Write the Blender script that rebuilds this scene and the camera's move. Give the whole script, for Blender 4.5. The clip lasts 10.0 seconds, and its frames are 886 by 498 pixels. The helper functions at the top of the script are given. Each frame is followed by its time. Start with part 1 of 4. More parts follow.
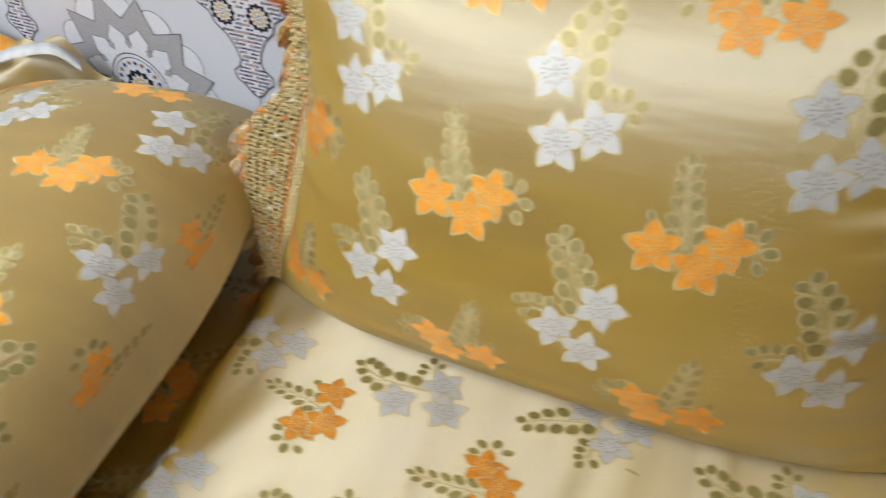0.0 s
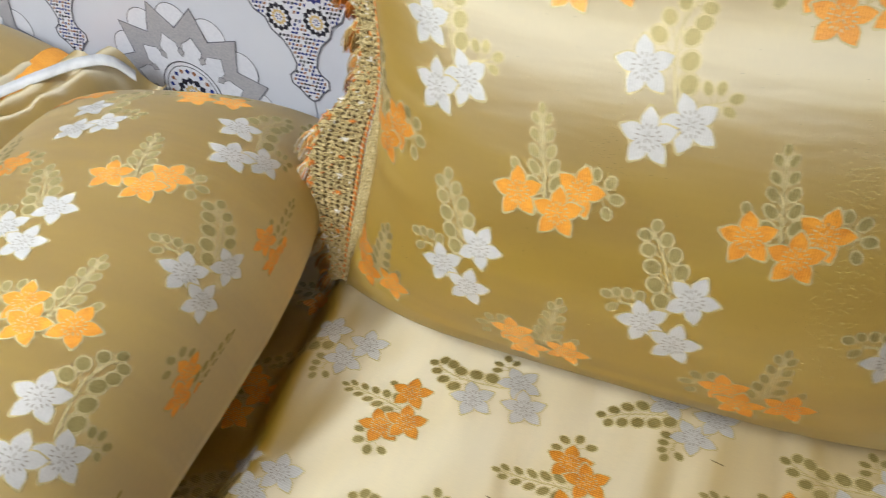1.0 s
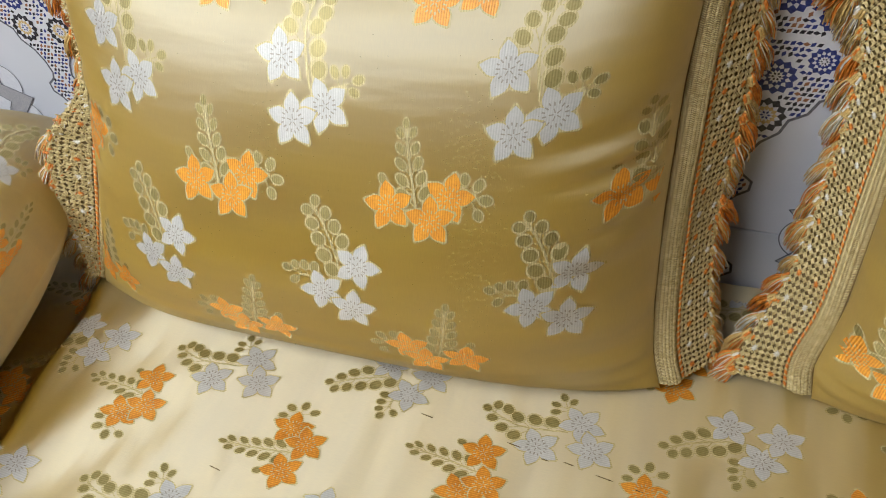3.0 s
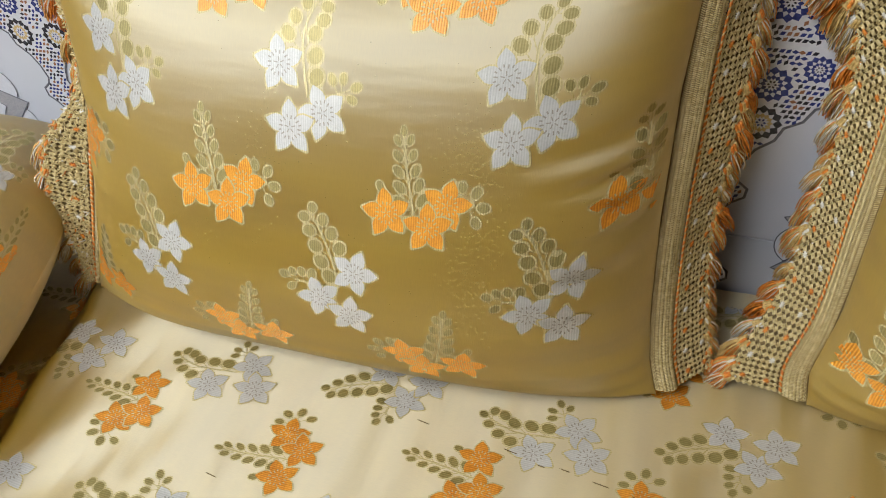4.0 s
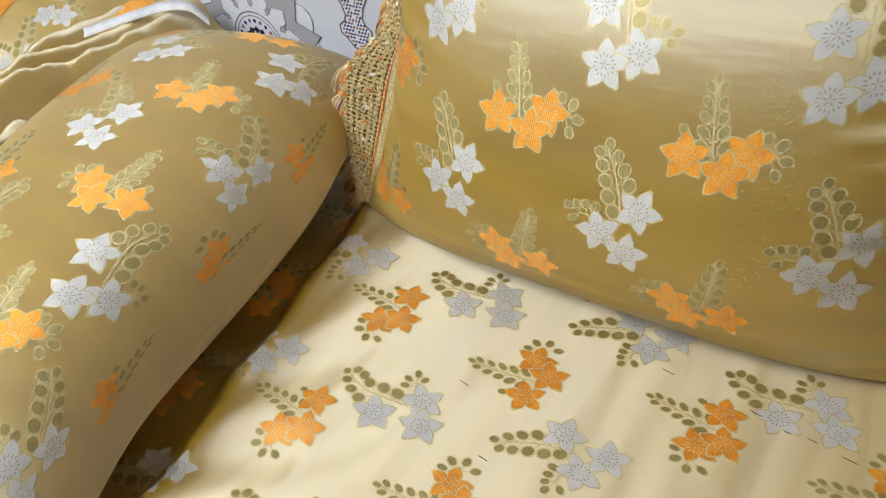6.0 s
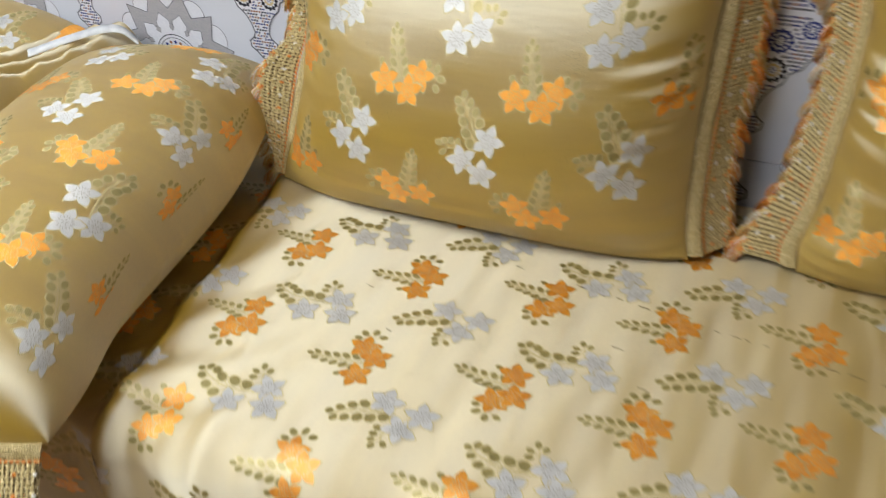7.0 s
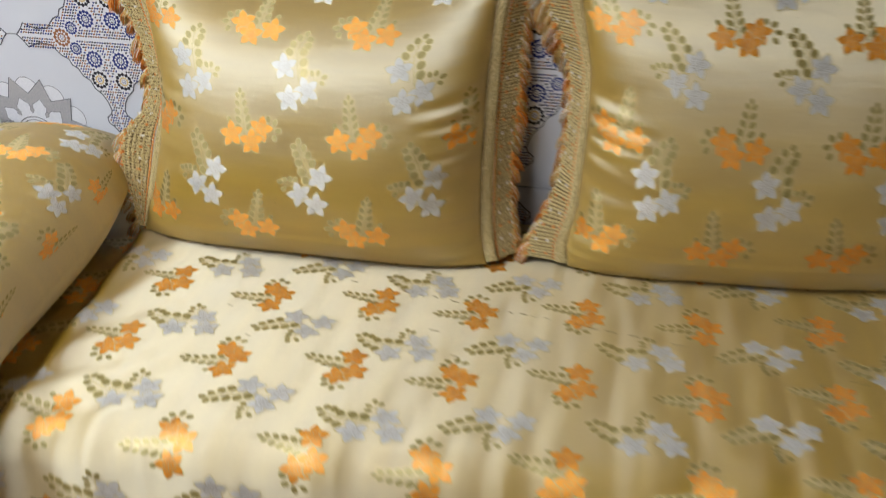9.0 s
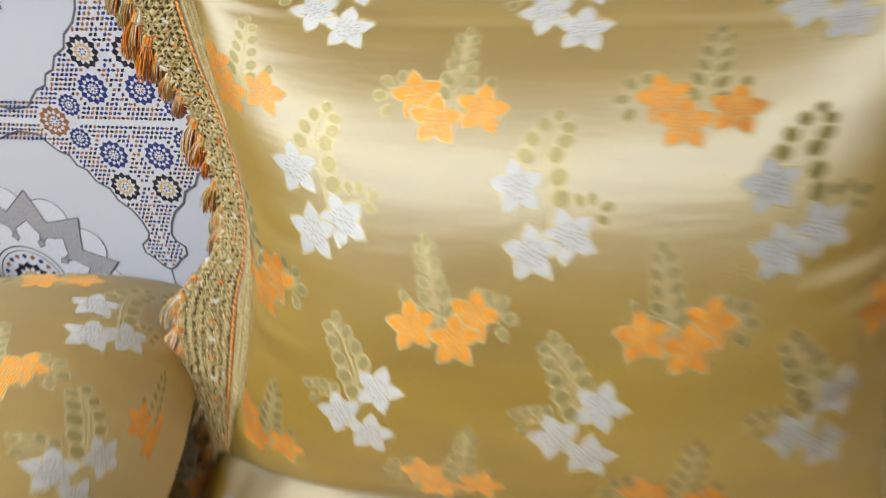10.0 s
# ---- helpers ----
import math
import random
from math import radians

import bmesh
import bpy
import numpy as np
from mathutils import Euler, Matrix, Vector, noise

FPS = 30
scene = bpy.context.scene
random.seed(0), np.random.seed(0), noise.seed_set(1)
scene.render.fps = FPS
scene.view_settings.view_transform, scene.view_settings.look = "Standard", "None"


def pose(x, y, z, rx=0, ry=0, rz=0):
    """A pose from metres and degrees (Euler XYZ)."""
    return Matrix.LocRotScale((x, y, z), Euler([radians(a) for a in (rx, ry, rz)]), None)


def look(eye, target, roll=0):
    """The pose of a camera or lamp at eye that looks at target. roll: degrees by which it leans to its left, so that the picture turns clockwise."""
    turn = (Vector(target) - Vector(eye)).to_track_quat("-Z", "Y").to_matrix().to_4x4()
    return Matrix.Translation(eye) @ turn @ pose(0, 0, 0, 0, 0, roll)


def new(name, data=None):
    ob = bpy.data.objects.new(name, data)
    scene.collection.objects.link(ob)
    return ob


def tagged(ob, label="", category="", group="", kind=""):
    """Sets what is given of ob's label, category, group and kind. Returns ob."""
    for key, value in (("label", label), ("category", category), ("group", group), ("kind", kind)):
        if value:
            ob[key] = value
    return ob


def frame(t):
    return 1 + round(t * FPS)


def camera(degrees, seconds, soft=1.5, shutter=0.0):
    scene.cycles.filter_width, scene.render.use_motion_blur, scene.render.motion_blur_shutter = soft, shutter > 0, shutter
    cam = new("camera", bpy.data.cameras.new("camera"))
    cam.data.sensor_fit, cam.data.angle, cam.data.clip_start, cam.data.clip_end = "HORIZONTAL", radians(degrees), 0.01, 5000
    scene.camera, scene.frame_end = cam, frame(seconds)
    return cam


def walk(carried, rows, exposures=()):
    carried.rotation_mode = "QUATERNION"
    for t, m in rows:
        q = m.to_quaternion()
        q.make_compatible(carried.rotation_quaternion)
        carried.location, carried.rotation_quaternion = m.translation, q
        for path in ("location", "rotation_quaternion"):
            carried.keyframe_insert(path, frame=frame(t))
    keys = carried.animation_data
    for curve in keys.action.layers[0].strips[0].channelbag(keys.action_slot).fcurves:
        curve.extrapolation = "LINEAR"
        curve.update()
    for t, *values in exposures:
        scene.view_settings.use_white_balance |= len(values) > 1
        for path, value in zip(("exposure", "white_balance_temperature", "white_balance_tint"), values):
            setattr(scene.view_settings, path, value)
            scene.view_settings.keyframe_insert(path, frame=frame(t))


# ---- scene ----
cam = camera(57.0, 10.0, soft=1.0, shutter=0.5)
LAMP_POWER, GLOSS = 66.0, 0.46
PATH = [
    (0, (0.133, 0.071, 1.17), (-0.565, 1.375, -0.175), -3.2),
    (0.5, (0.041, 0.032, 1.17), (-0.677, 1.329, -0.173), -5.8),
    (0.7, (0.04, 0.027, 1.179), (-0.682, 1.321, -0.165), -5.8),
    (1, (0.07, 0.039, 1.178), (-0.645, 1.331, -0.172), -5.5),
    (1.5, (0.16, 0.045, 1.186), (-0.54, 1.335, -0.173), -5.3),
    (2, (0.252, 0.054, 1.19), (-0.414, 1.36, -0.171), -6.0),
    (2.5, (0.302, 0.062, 1.189), (-0.301, 1.396, -0.173), -5.7),
    (3, (0.315, 0.075, 1.187), (-0.255, 1.422, -0.178), -5.8),
    (4.5, (0.303, 0.076, 1.192), (-0.252, 1.435, -0.167), -5.2),
    (5, (0.256, 0.056, 1.186), (-0.398, 1.371, -0.171), -4.5),
    (5.5, (0.217, 0.018, 1.177), (-0.603, 1.236, -0.181), -5.7),
    (5.7, (0.22, -0.007, 1.174), (-0.686, 1.157, -0.177), -7.1),
    (6.8, (0.353, -0.279, 1.238), (-0.407, 1.102, 0.006), -3.7),
    (7, (0.397, -0.371, 1.244), (-0.297, 1.049, 0.018), -3.0),
    (7.2, (0.433, -0.446, 1.257), (-0.226, 1.005, 0.049), -2.8),
    (7.5, (0.525, -0.542, 1.273), (-0.091, 0.98, 0.131), -3.7),
    (8, (0.668, -0.747, 1.291), (0.277, 0.881, 0.198), -0.2),
    (8.3, (0.737, -0.766, 1.331), (0.31, 0.851, 0.234), -0.6),
    (8.5, (0.696, -0.814, 1.335), (0.298, 0.842, 0.285), -0.2),
    (9, (0.531, -0.655, 1.292), (0.138, 1.011, 0.258), -0.3),
    (9.5, (0.264, -0.343, 1.25), (-0.121, 1.334, 0.23), -1.9),
    (10, (0.029, 0.03, 1.163), (-0.383, 1.657, 0.076), -4.7),
]
walk(cam, [(t, look(eye, target, roll)) for t, eye, target, roll in PATH])
from mathutils.geometry import tessellate_polygon

# ---- light ----
# Faint bluish ambient, added without a window or sky as its source.
def room_ambient():
    w = bpy.data.worlds.new("room_air")
    scene.world = w
    w.use_nodes = True
    bg = w.node_tree.nodes["Background"]
    bg.inputs["Color"].default_value = (0.80, 0.87, 1.0, 1)
    bg.inputs["Strength"].default_value = 0.05


room_ambient()
# Left lamp inferred from shadows; the second is an added fill for the right.
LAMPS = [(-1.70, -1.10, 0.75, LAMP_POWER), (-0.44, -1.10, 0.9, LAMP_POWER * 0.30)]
LAMP_LONG = 1.60
CEILING = 2.62
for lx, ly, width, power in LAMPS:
    lamp = bpy.data.lights.new("unseen_ceiling_lamp", "AREA")
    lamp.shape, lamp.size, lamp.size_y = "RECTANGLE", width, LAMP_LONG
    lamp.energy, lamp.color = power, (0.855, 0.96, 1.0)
    new("unseen_ceiling_lamp", lamp).matrix_world = pose(lx, ly, CEILING - 0.075)


# ---- materials ----
def nodes_of(name):
    m = bpy.data.materials.new(name)
    m.use_nodes = True
    m.node_tree.nodes.clear()
    return m, m.node_tree.nodes, m.node_tree.links


def ramp(nodes, stops):
    r = nodes.new("ShaderNodeValToRGB")
    while len(r.color_ramp.elements) < len(stops):
        r.color_ramp.elements.new(0.5)
    for e, (p, c) in zip(r.color_ramp.elements, stops):
        e.position, e.color = p, (*c, 1)
    return r


def satin(name, dark, light, sheen, gloss=0.5, rough=0.77, aniso=0.65):
    """Woven satin: a gold body with a cream gloss stretched across the threads."""
    m, n, l = nodes_of(name)
    out = n.new("ShaderNodeOutputMaterial")
    uv = n.new("ShaderNodeUVMap")
    uv.uv_map = "UVMap"
    tan = n.new("ShaderNodeTangent")
    tan.direction_type, tan.uv_map = "UV_MAP", "UVMap"
    fine = n.new("ShaderNodeMapping")
    fine.inputs["Scale"].default_value = (1500, 90, 1)
    slub = n.new("ShaderNodeMapping")
    slub.inputs["Scale"].default_value = (5, 24, 1)
    for a in (fine, slub):
        l.new(uv.outputs["UV"], a.inputs["Vector"])
    t1 = n.new("ShaderNodeTexNoise")
    t1.inputs["Scale"].default_value = 1.0
    t1.inputs["Detail"].default_value = 2
    t2 = n.new("ShaderNodeTexNoise")
    t2.inputs["Scale"].default_value = 1.0
    t2.inputs["Detail"].default_value = 3
    l.new(fine.outputs[0], t1.inputs["Vector"])
    l.new(slub.outputs[0], t2.inputs["Vector"])
    mixv = n.new("ShaderNodeMath")
    mixv.operation = "ADD"
    half = n.new("ShaderNodeMath")
    half.operation = "MULTIPLY"
    half.inputs[1].default_value = 0.35
    l.new(t1.outputs["Fac"], half.inputs[0])
    l.new(half.outputs[0], mixv.inputs[0])
    m2 = n.new("ShaderNodeMath")
    m2.operation = "MULTIPLY"
    m2.inputs[1].default_value = 0.65
    l.new(t2.outputs["Fac"], m2.inputs[0])
    l.new(m2.outputs[0], mixv.inputs[1])
    col = ramp(n, [(0.36, dark), (0.66, light)])
    l.new(mixv.outputs[0], col.inputs["Fac"])
    bump = n.new("ShaderNodeBump")
    bump.inputs["Strength"].default_value = 0.10
    bump.inputs["Distance"].default_value = 0.0006
    l.new(t1.outputs["Fac"], bump.inputs["Height"])
    crease = n.new("ShaderNodeBump")
    crease.inputs["Strength"].default_value = 0.26
    crease.inputs["Distance"].default_value = 0.006
    l.new(t2.outputs["Fac"], crease.inputs["Height"])
    l.new(crease.outputs[0], bump.inputs["Normal"])
    body = n.new("ShaderNodeBsdfPrincipled")
    body.inputs["Roughness"].default_value = 0.55
    body.inputs["Specular IOR Level"].default_value = 0.3
    l.new(col.outputs["Color"], body.inputs["Base Color"])
    l.new(bump.outputs[0], body.inputs["Normal"])
    sh = n.new("ShaderNodeBsdfAnisotropic")
    sh.distribution = "GGX"
    sh.inputs["Color"].default_value = (*sheen, 1)
    sh.inputs["Roughness"].default_value = rough
    sh.inputs["Anisotropy"].default_value = aniso
    sh.inputs["Rotation"].default_value = 0.25
    l.new(tan.outputs[0], sh.inputs["Tangent"])
    l.new(bump.outputs[0], sh.inputs["Normal"])
    mix = n.new("ShaderNodeMixShader")
    mix.inputs[0].default_value = gloss
    l.new(body.outputs[0], mix.inputs[1])
    l.new(sh.outputs[0], mix.inputs[2])
    l.new(mix.outputs[0], out.inputs["Surface"])
    return m


def thread(name, a, b, rough=0.45, metal=0.0, pitch=460.0, relief=0.35, gloss=0.5, cross=0.4):
    """Raised brocade threads: fine ribs that run along the fabric."""
    m, n, l = nodes_of(name)
    out = n.new("ShaderNodeOutputMaterial")
    p = n.new("ShaderNodeBsdfPrincipled")
    uv = n.new("ShaderNodeUVMap")
    uv.uv_map = "UVMap"
    wave = n.new("ShaderNodeTexWave")
    wave.bands_direction = "X"
    wave.inputs["Scale"].default_value = pitch / 20
    wave.inputs["Distortion"].default_value = 0.35
    wave.inputs["Detail"].default_value = 1
    sc = n.new("ShaderNodeMapping")
    sc.inputs["Scale"].default_value = (6.0, 6.0, 1)
    l.new(uv.outputs[0], sc.inputs["Vector"])
    l.new(sc.outputs[0], wave.inputs["Vector"])
    noise_t = n.new("ShaderNodeTexNoise")
    noise_t.inputs["Scale"].default_value = 420
    noise_t.inputs["Detail"].default_value = 2
    l.new(uv.outputs[0], noise_t.inputs["Vector"])
    mixf = n.new("ShaderNodeMix")
    mixf.inputs["Factor"].default_value = 0.62
    l.new(wave.outputs["Fac"], mixf.inputs["A"])
    l.new(noise_t.outputs["Fac"], mixf.inputs["B"])
    # Broader noise that varies the thread tone at random.
    broad = n.new("ShaderNodeTexNoise")
    broad.inputs["Scale"].default_value = 55
    broad.inputs["Detail"].default_value = 2
    l.new(uv.outputs[0], broad.inputs["Vector"])
    tone = n.new("ShaderNodeMix")
    tone.inputs["Factor"].default_value = 0.42
    l.new(mixf.outputs[0], tone.inputs["A"])
    l.new(broad.outputs["Fac"], tone.inputs["B"])
    col = ramp(n, [(0.30, a), (0.66, b)])
    l.new(tone.outputs[0], col.inputs["Fac"])
    bump = n.new("ShaderNodeBump")
    bump.inputs["Strength"].default_value = relief
    bump.inputs["Distance"].default_value = 0.0008
    l.new(mixf.outputs[0], bump.inputs["Height"])
    l.new(col.outputs[0], p.inputs["Base Color"])
    l.new(bump.outputs[0], p.inputs["Normal"])
    p.inputs["Roughness"].default_value = rough
    p.inputs["Metallic"].default_value = metal
    p.inputs["Specular IOR Level"].default_value = gloss
    sh = n.new("ShaderNodeBsdfAnisotropic")
    sh.inputs["Roughness"].default_value = 0.52
    sh.inputs["Anisotropy"].default_value = 0.55
    sh.inputs["Color"].default_value = (*[min(1.0, x * 1.15 + 0.05) for x in b], 1)
    tan = n.new("ShaderNodeTangent")
    tan.direction_type, tan.uv_map = "UV_MAP", "UVMap"
    l.new(tan.outputs[0], sh.inputs["Tangent"])
    l.new(bump.outputs[0], sh.inputs["Normal"])
    mix = n.new("ShaderNodeMixShader")
    mix.inputs[0].default_value = cross
    l.new(p.outputs[0], mix.inputs[1])
    l.new(sh.outputs[0], mix.inputs[2])
    l.new(mix.outputs[0], out.inputs["Surface"])
    return m


def solid(name, a, b, scale=40.0, rough=0.5, metal=0.0, bump_mm=0.0, spec=0.5):
    """A surface with two scales of uneven colour."""
    m, n, l = nodes_of(name)
    out = n.new("ShaderNodeOutputMaterial")
    p = n.new("ShaderNodeBsdfPrincipled")
    tc = n.new("ShaderNodeTexCoord")
    t = n.new("ShaderNodeTexNoise")
    t.inputs["Scale"].default_value = scale
    t.inputs["Detail"].default_value = 5
    l.new(tc.outputs["Object"], t.inputs["Vector"])
    col = ramp(n, [(0.35, a), (0.65, b)])
    l.new(t.outputs["Fac"], col.inputs["Fac"])
    l.new(col.outputs[0], p.inputs["Base Color"])
    if bump_mm:
        bp = n.new("ShaderNodeBump")
        bp.inputs["Distance"].default_value = bump_mm / 1000
        bp.inputs["Strength"].default_value = 0.6
        l.new(t.outputs["Fac"], bp.inputs["Height"])
        l.new(bp.outputs[0], p.inputs["Normal"])
    p.inputs["Roughness"].default_value = rough
    p.inputs["Metallic"].default_value = metal
    p.inputs["Specular IOR Level"].default_value = spec
    l.new(p.outputs[0], out.inputs["Surface"])
    return m


def glow(name, colour, power):
    m, n, l = nodes_of(name)
    out = n.new("ShaderNodeOutputMaterial")
    e = n.new("ShaderNodeEmission")
    e.inputs["Color"].default_value = (*colour, 1)
    e.inputs["Strength"].default_value = power
    l.new(e.outputs[0], out.inputs["Surface"])
    return m


SATIN = satin("gold_satin", (0.435, 0.252, 0.009), (0.565, 0.350, 0.016), (0.93, 0.955, 0.88), gloss=GLOSS)
WHITE = thread("silver_white_thread", (0.43, 0.42, 0.41), (0.63, 0.62, 0.61), rough=0.45, cross=0.28)
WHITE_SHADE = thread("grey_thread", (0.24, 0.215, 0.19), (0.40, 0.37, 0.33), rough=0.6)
ORANGE = thread("orange_thread", (0.50, 0.105, 0.008), (0.96, 0.42, 0.040), rough=0.34, gloss=0.7, cross=0.36, relief=0.6)
GOLD = thread("gold_outline_thread", (0.40, 0.32, 0.14), (0.70, 0.60, 0.33), rough=0.45, metal=0.15, cross=0.15)
LEAF = thread("olive_gold_thread", (0.205, 0.163, 0.048), (0.42, 0.343, 0.138), rough=0.40, metal=0.25, cross=0.26)
CORD = solid("gold_cord", (0.50, 0.38, 0.16), (0.76, 0.64, 0.36), 300, rough=0.42, metal=0.15)
CORD_DARK = solid("braid_backing", (0.13, 0.085, 0.03), (0.22, 0.15, 0.06), 200, rough=0.7)
CORD_ORANGE = solid("orange_cord", (0.55, 0.15, 0.02), (0.85, 0.32, 0.05), 300, rough=0.42)
CORD_WHITE = solid("white_cord", (0.62, 0.58, 0.52), (0.85, 0.83, 0.80), 300, rough=0.45)
TASSEL_GOLD = solid("gold_tassel_thread", (0.46, 0.30, 0.10), (0.72, 0.52, 0.22), 250, rough=0.38)
FLECK = solid("gold_fleck", (0.70, 0.58, 0.30), (0.95, 0.86, 0.55), 300, rough=0.25, metal=0.7)
LINING = solid("white_lining", (0.52, 0.53, 0.57), (0.64, 0.65, 0.68), 60, rough=0.75)
TILE = solid("glazed_white_tile", (0.54, 0.56, 0.66), (0.60, 0.62, 0.71), 3.0, rough=0.16)
GROUT = solid("pale_grout", (0.60, 0.60, 0.64), (0.74, 0.74, 0.77), 120, rough=0.85)
PRINT_GREY = solid("grey_print", (0.33, 0.325, 0.36), (0.41, 0.40, 0.44), 500, rough=0.2)
PRINT_LINE = solid("dark_line_print", (0.10, 0.10, 0.13), (0.16, 0.16, 0.20), 300, rough=0.2)
PRINT_BLACK = solid("black_print", (0.015, 0.015, 0.025), (0.04, 0.04, 0.06), 300, rough=0.2)
PRINT_BLUE = solid("blue_print", (0.02, 0.03, 0.15), (0.04, 0.06, 0.25), 300, rough=0.2)
PRINT_BROWN = solid("brown_print", (0.24, 0.10, 0.06), (0.34, 0.17, 0.10), 300, rough=0.2)
PRINT_OCHRE = solid("ochre_print", (0.50, 0.36, 0.16), (0.62, 0.48, 0.25), 300, rough=0.2)
PRINT_PALE = solid("pale_print", (0.62, 0.63, 0.72), (0.68, 0.69, 0.77), 200, rough=0.18)
# For unseen walls: dark warm beige picked to tint light bounced onto the cushions.
BEIGE = solid("unseen_wall_beige", (0.16, 0.125, 0.085), (0.21, 0.17, 0.12), 7, rough=0.8, bump_mm=0.6)
PLASTER = solid("white_plaster", (0.70, 0.69, 0.66), (0.78, 0.77, 0.74), 9, rough=0.85, bump_mm=0.6)
WOOD = solid("dark_wood", (0.07, 0.03, 0.012), (0.13, 0.06, 0.025), 14, rough=0.4)
# For the unseen floor: warm brown picked for its bounce on the cushions.
FLOOR = solid("unseen_floor_brown", (0.15, 0.085, 0.04), (0.20, 0.12, 0.06), 6, rough=0.3)
# Glow of the panels added out of view under the ceiling.
LAMP_GLOW = glow("unseen_panel_glow", (1.0, 0.95, 0.88), 6.0)
METAL = solid("brushed_metal", (0.5, 0.5, 0.5), (0.6, 0.6, 0.6), 80, rough=0.3, metal=1.0)


# ---- mesh helpers ----
class Acc:
    """Collects faces with a material slot and fabric coordinates, then links one mesh."""

    def __init__(self):
        self.v, self.f, self.m, self.uv = [], [], [], []

    def add(self, verts, faces, mat=0, uvs=None):
        k = len(self.v)
        self.v += [tuple(p) for p in verts]
        self.uv += list(uvs) if uvs else [(p[0], p[2]) for p in verts]
        for q in faces:
            self.f.append(tuple(i + k for i in q))
            self.m.append(mat)

    def mesh(self, name, mats, smooth=True):
        me = bpy.data.meshes.new(name)
        me.from_pydata(self.v, [], self.f)
        for m in mats:
            me.materials.append(m)
        me.polygons.foreach_set("material_index", self.m)
        me.polygons.foreach_set("use_smooth", [smooth] * len(self.f))
        lay = me.uv_layers.new(name="UVMap")
        idx = np.empty(len(me.loops), dtype=np.int32)
        me.loops.foreach_get("vertex_index", idx)
        lay.data.foreach_set("uv", np.asarray(self.uv, dtype=np.float32)[idx].ravel())
        me.update()
        return me

    def link(self, name, mats, parent=None, label="", smooth=True):
        ob = new(name, self.mesh(name, mats, smooth))
        ob.parent = parent
        if label:
            tagged(ob, label)
        return ob


def box(acc, lo, hi, mat=0, bev=0.0):
    bm = bmesh.new()
    bmesh.ops.create_cube(bm, size=1)
    for p in bm.verts:
        p.co = [lo[i] + (p.co[i] + 0.5) * (hi[i] - lo[i]) for i in range(3)]
    if bev:
        bmesh.ops.bevel(bm, geom=bm.edges[:], offset=bev, segments=2, affect="EDGES", profile=0.5)
    bm.verts.index_update()
    acc.add([p.co[:] for p in bm.verts], [[p.index for p in q.verts] for q in bm.faces], mat)
    bm.free()


def capsule(acc, a, b, w, mat, up=(0, 0, 1)):
    """A short plump stitch from a to b."""
    a, b = Vector(a), Vector(b)
    d = b - a
    side = d.cross(Vector(up))
    if side.length < 1e-9:
        side = d.cross(Vector((1, 0.3, 0)))
    side.normalize()
    nrm = side.cross(d).normalized()
    mid = (a + b) / 2
    ring = []
    for c in (a.lerp(b, 0.2), a.lerp(b, 0.8)):
        ring += [c + side * w, c + nrm * w, c - side * w, c - nrm * w]
    fs = [(0, 1, 5, 4), (1, 2, 6, 5), (2, 3, 7, 6), (3, 0, 4, 7)]
    fs += [(8, 1, 0), (8, 2, 1), (8, 3, 2), (8, 0, 3), (9, 4, 5), (9, 5, 6), (9, 6, 7), (9, 7, 4)]
    acc.add(ring + [a, b], fs, mat)


def tube(acc, pts, w, mat, sides=5, taper=1.0):
    vs, fs = [], []
    pts = [Vector(p) for p in pts]
    for i, p in enumerate(pts):
        d = (pts[min(i + 1, len(pts) - 1)] - pts[max(i - 1, 0)]).normalized()
        s = d.cross(Vector((0.31, 0.22, 0.92))).normalized()
        t = d.cross(s)
        r = w * (1 + (taper - 1) * i / (len(pts) - 1))
        vs += [p + (s * math.cos(2 * math.pi * k / sides) + t * math.sin(2 * math.pi * k / sides)) * r for k in range(sides)]
    for i in range(len(pts) - 1):
        for k in range(sides):
            fs.append((i * sides + k, i * sides + (k + 1) % sides, (i + 1) * sides + (k + 1) % sides, (i + 1) * sides + k))
    acc.add(vs, fs, mat)


def lerp_table(table, t):
    xs = [p[0] for p in table]
    return float(np.interp(t, xs, [p[1] for p in table]))


def smooth_curve(pts, n=200):
    """A Catmull-Rom line through the points, with its arc length."""
    pts = [np.array(p, float) for p in pts]
    ext = [2 * pts[0] - pts[1]] + pts + [2 * pts[-1] - pts[-2]]
    out = []
    seg = max(2, n // (len(pts) - 1))
    for i in range(1, len(ext) - 2):
        p0, p1, p2, p3 = ext[i - 1:i + 3]
        for k in range(seg):
            t = k / seg
            out.append(0.5 * (2 * p1 + (p2 - p0) * t + (2 * p0 - 5 * p1 + 4 * p2 - p3) * t * t + (3 * p1 - p0 - 3 * p2 + p3) * t ** 3))
    out.append(pts[-1])
    out = np.array(out)
    s = np.concatenate([[0], np.cumsum(np.linalg.norm(np.diff(out, axis=0), axis=1))])
    return out, s


def sheet(fn, us, vs, mats, name, parent=None, label="", closed=False, flip=False):
    """A fabric surface over fabric coordinates u (across) and v (along the threads)."""
    acc = Acc()
    nu, nv = len(us), len(vs)
    verts = [fn(u, v) for v in vs for u in us]
    uvs = [(u, v) for v in vs for u in us]
    fs = []
    for j in range(nv - 1):
        for i in range(nu - 1):
            q = (j * nu + i, j * nu + i + 1, (j + 1) * nu + i + 1, (j + 1) * nu + i)
            fs.append(q[::-1] if flip else q)
    acc.add(verts, fs, 0, uvs)
    return acc.link(name, mats, parent, label)


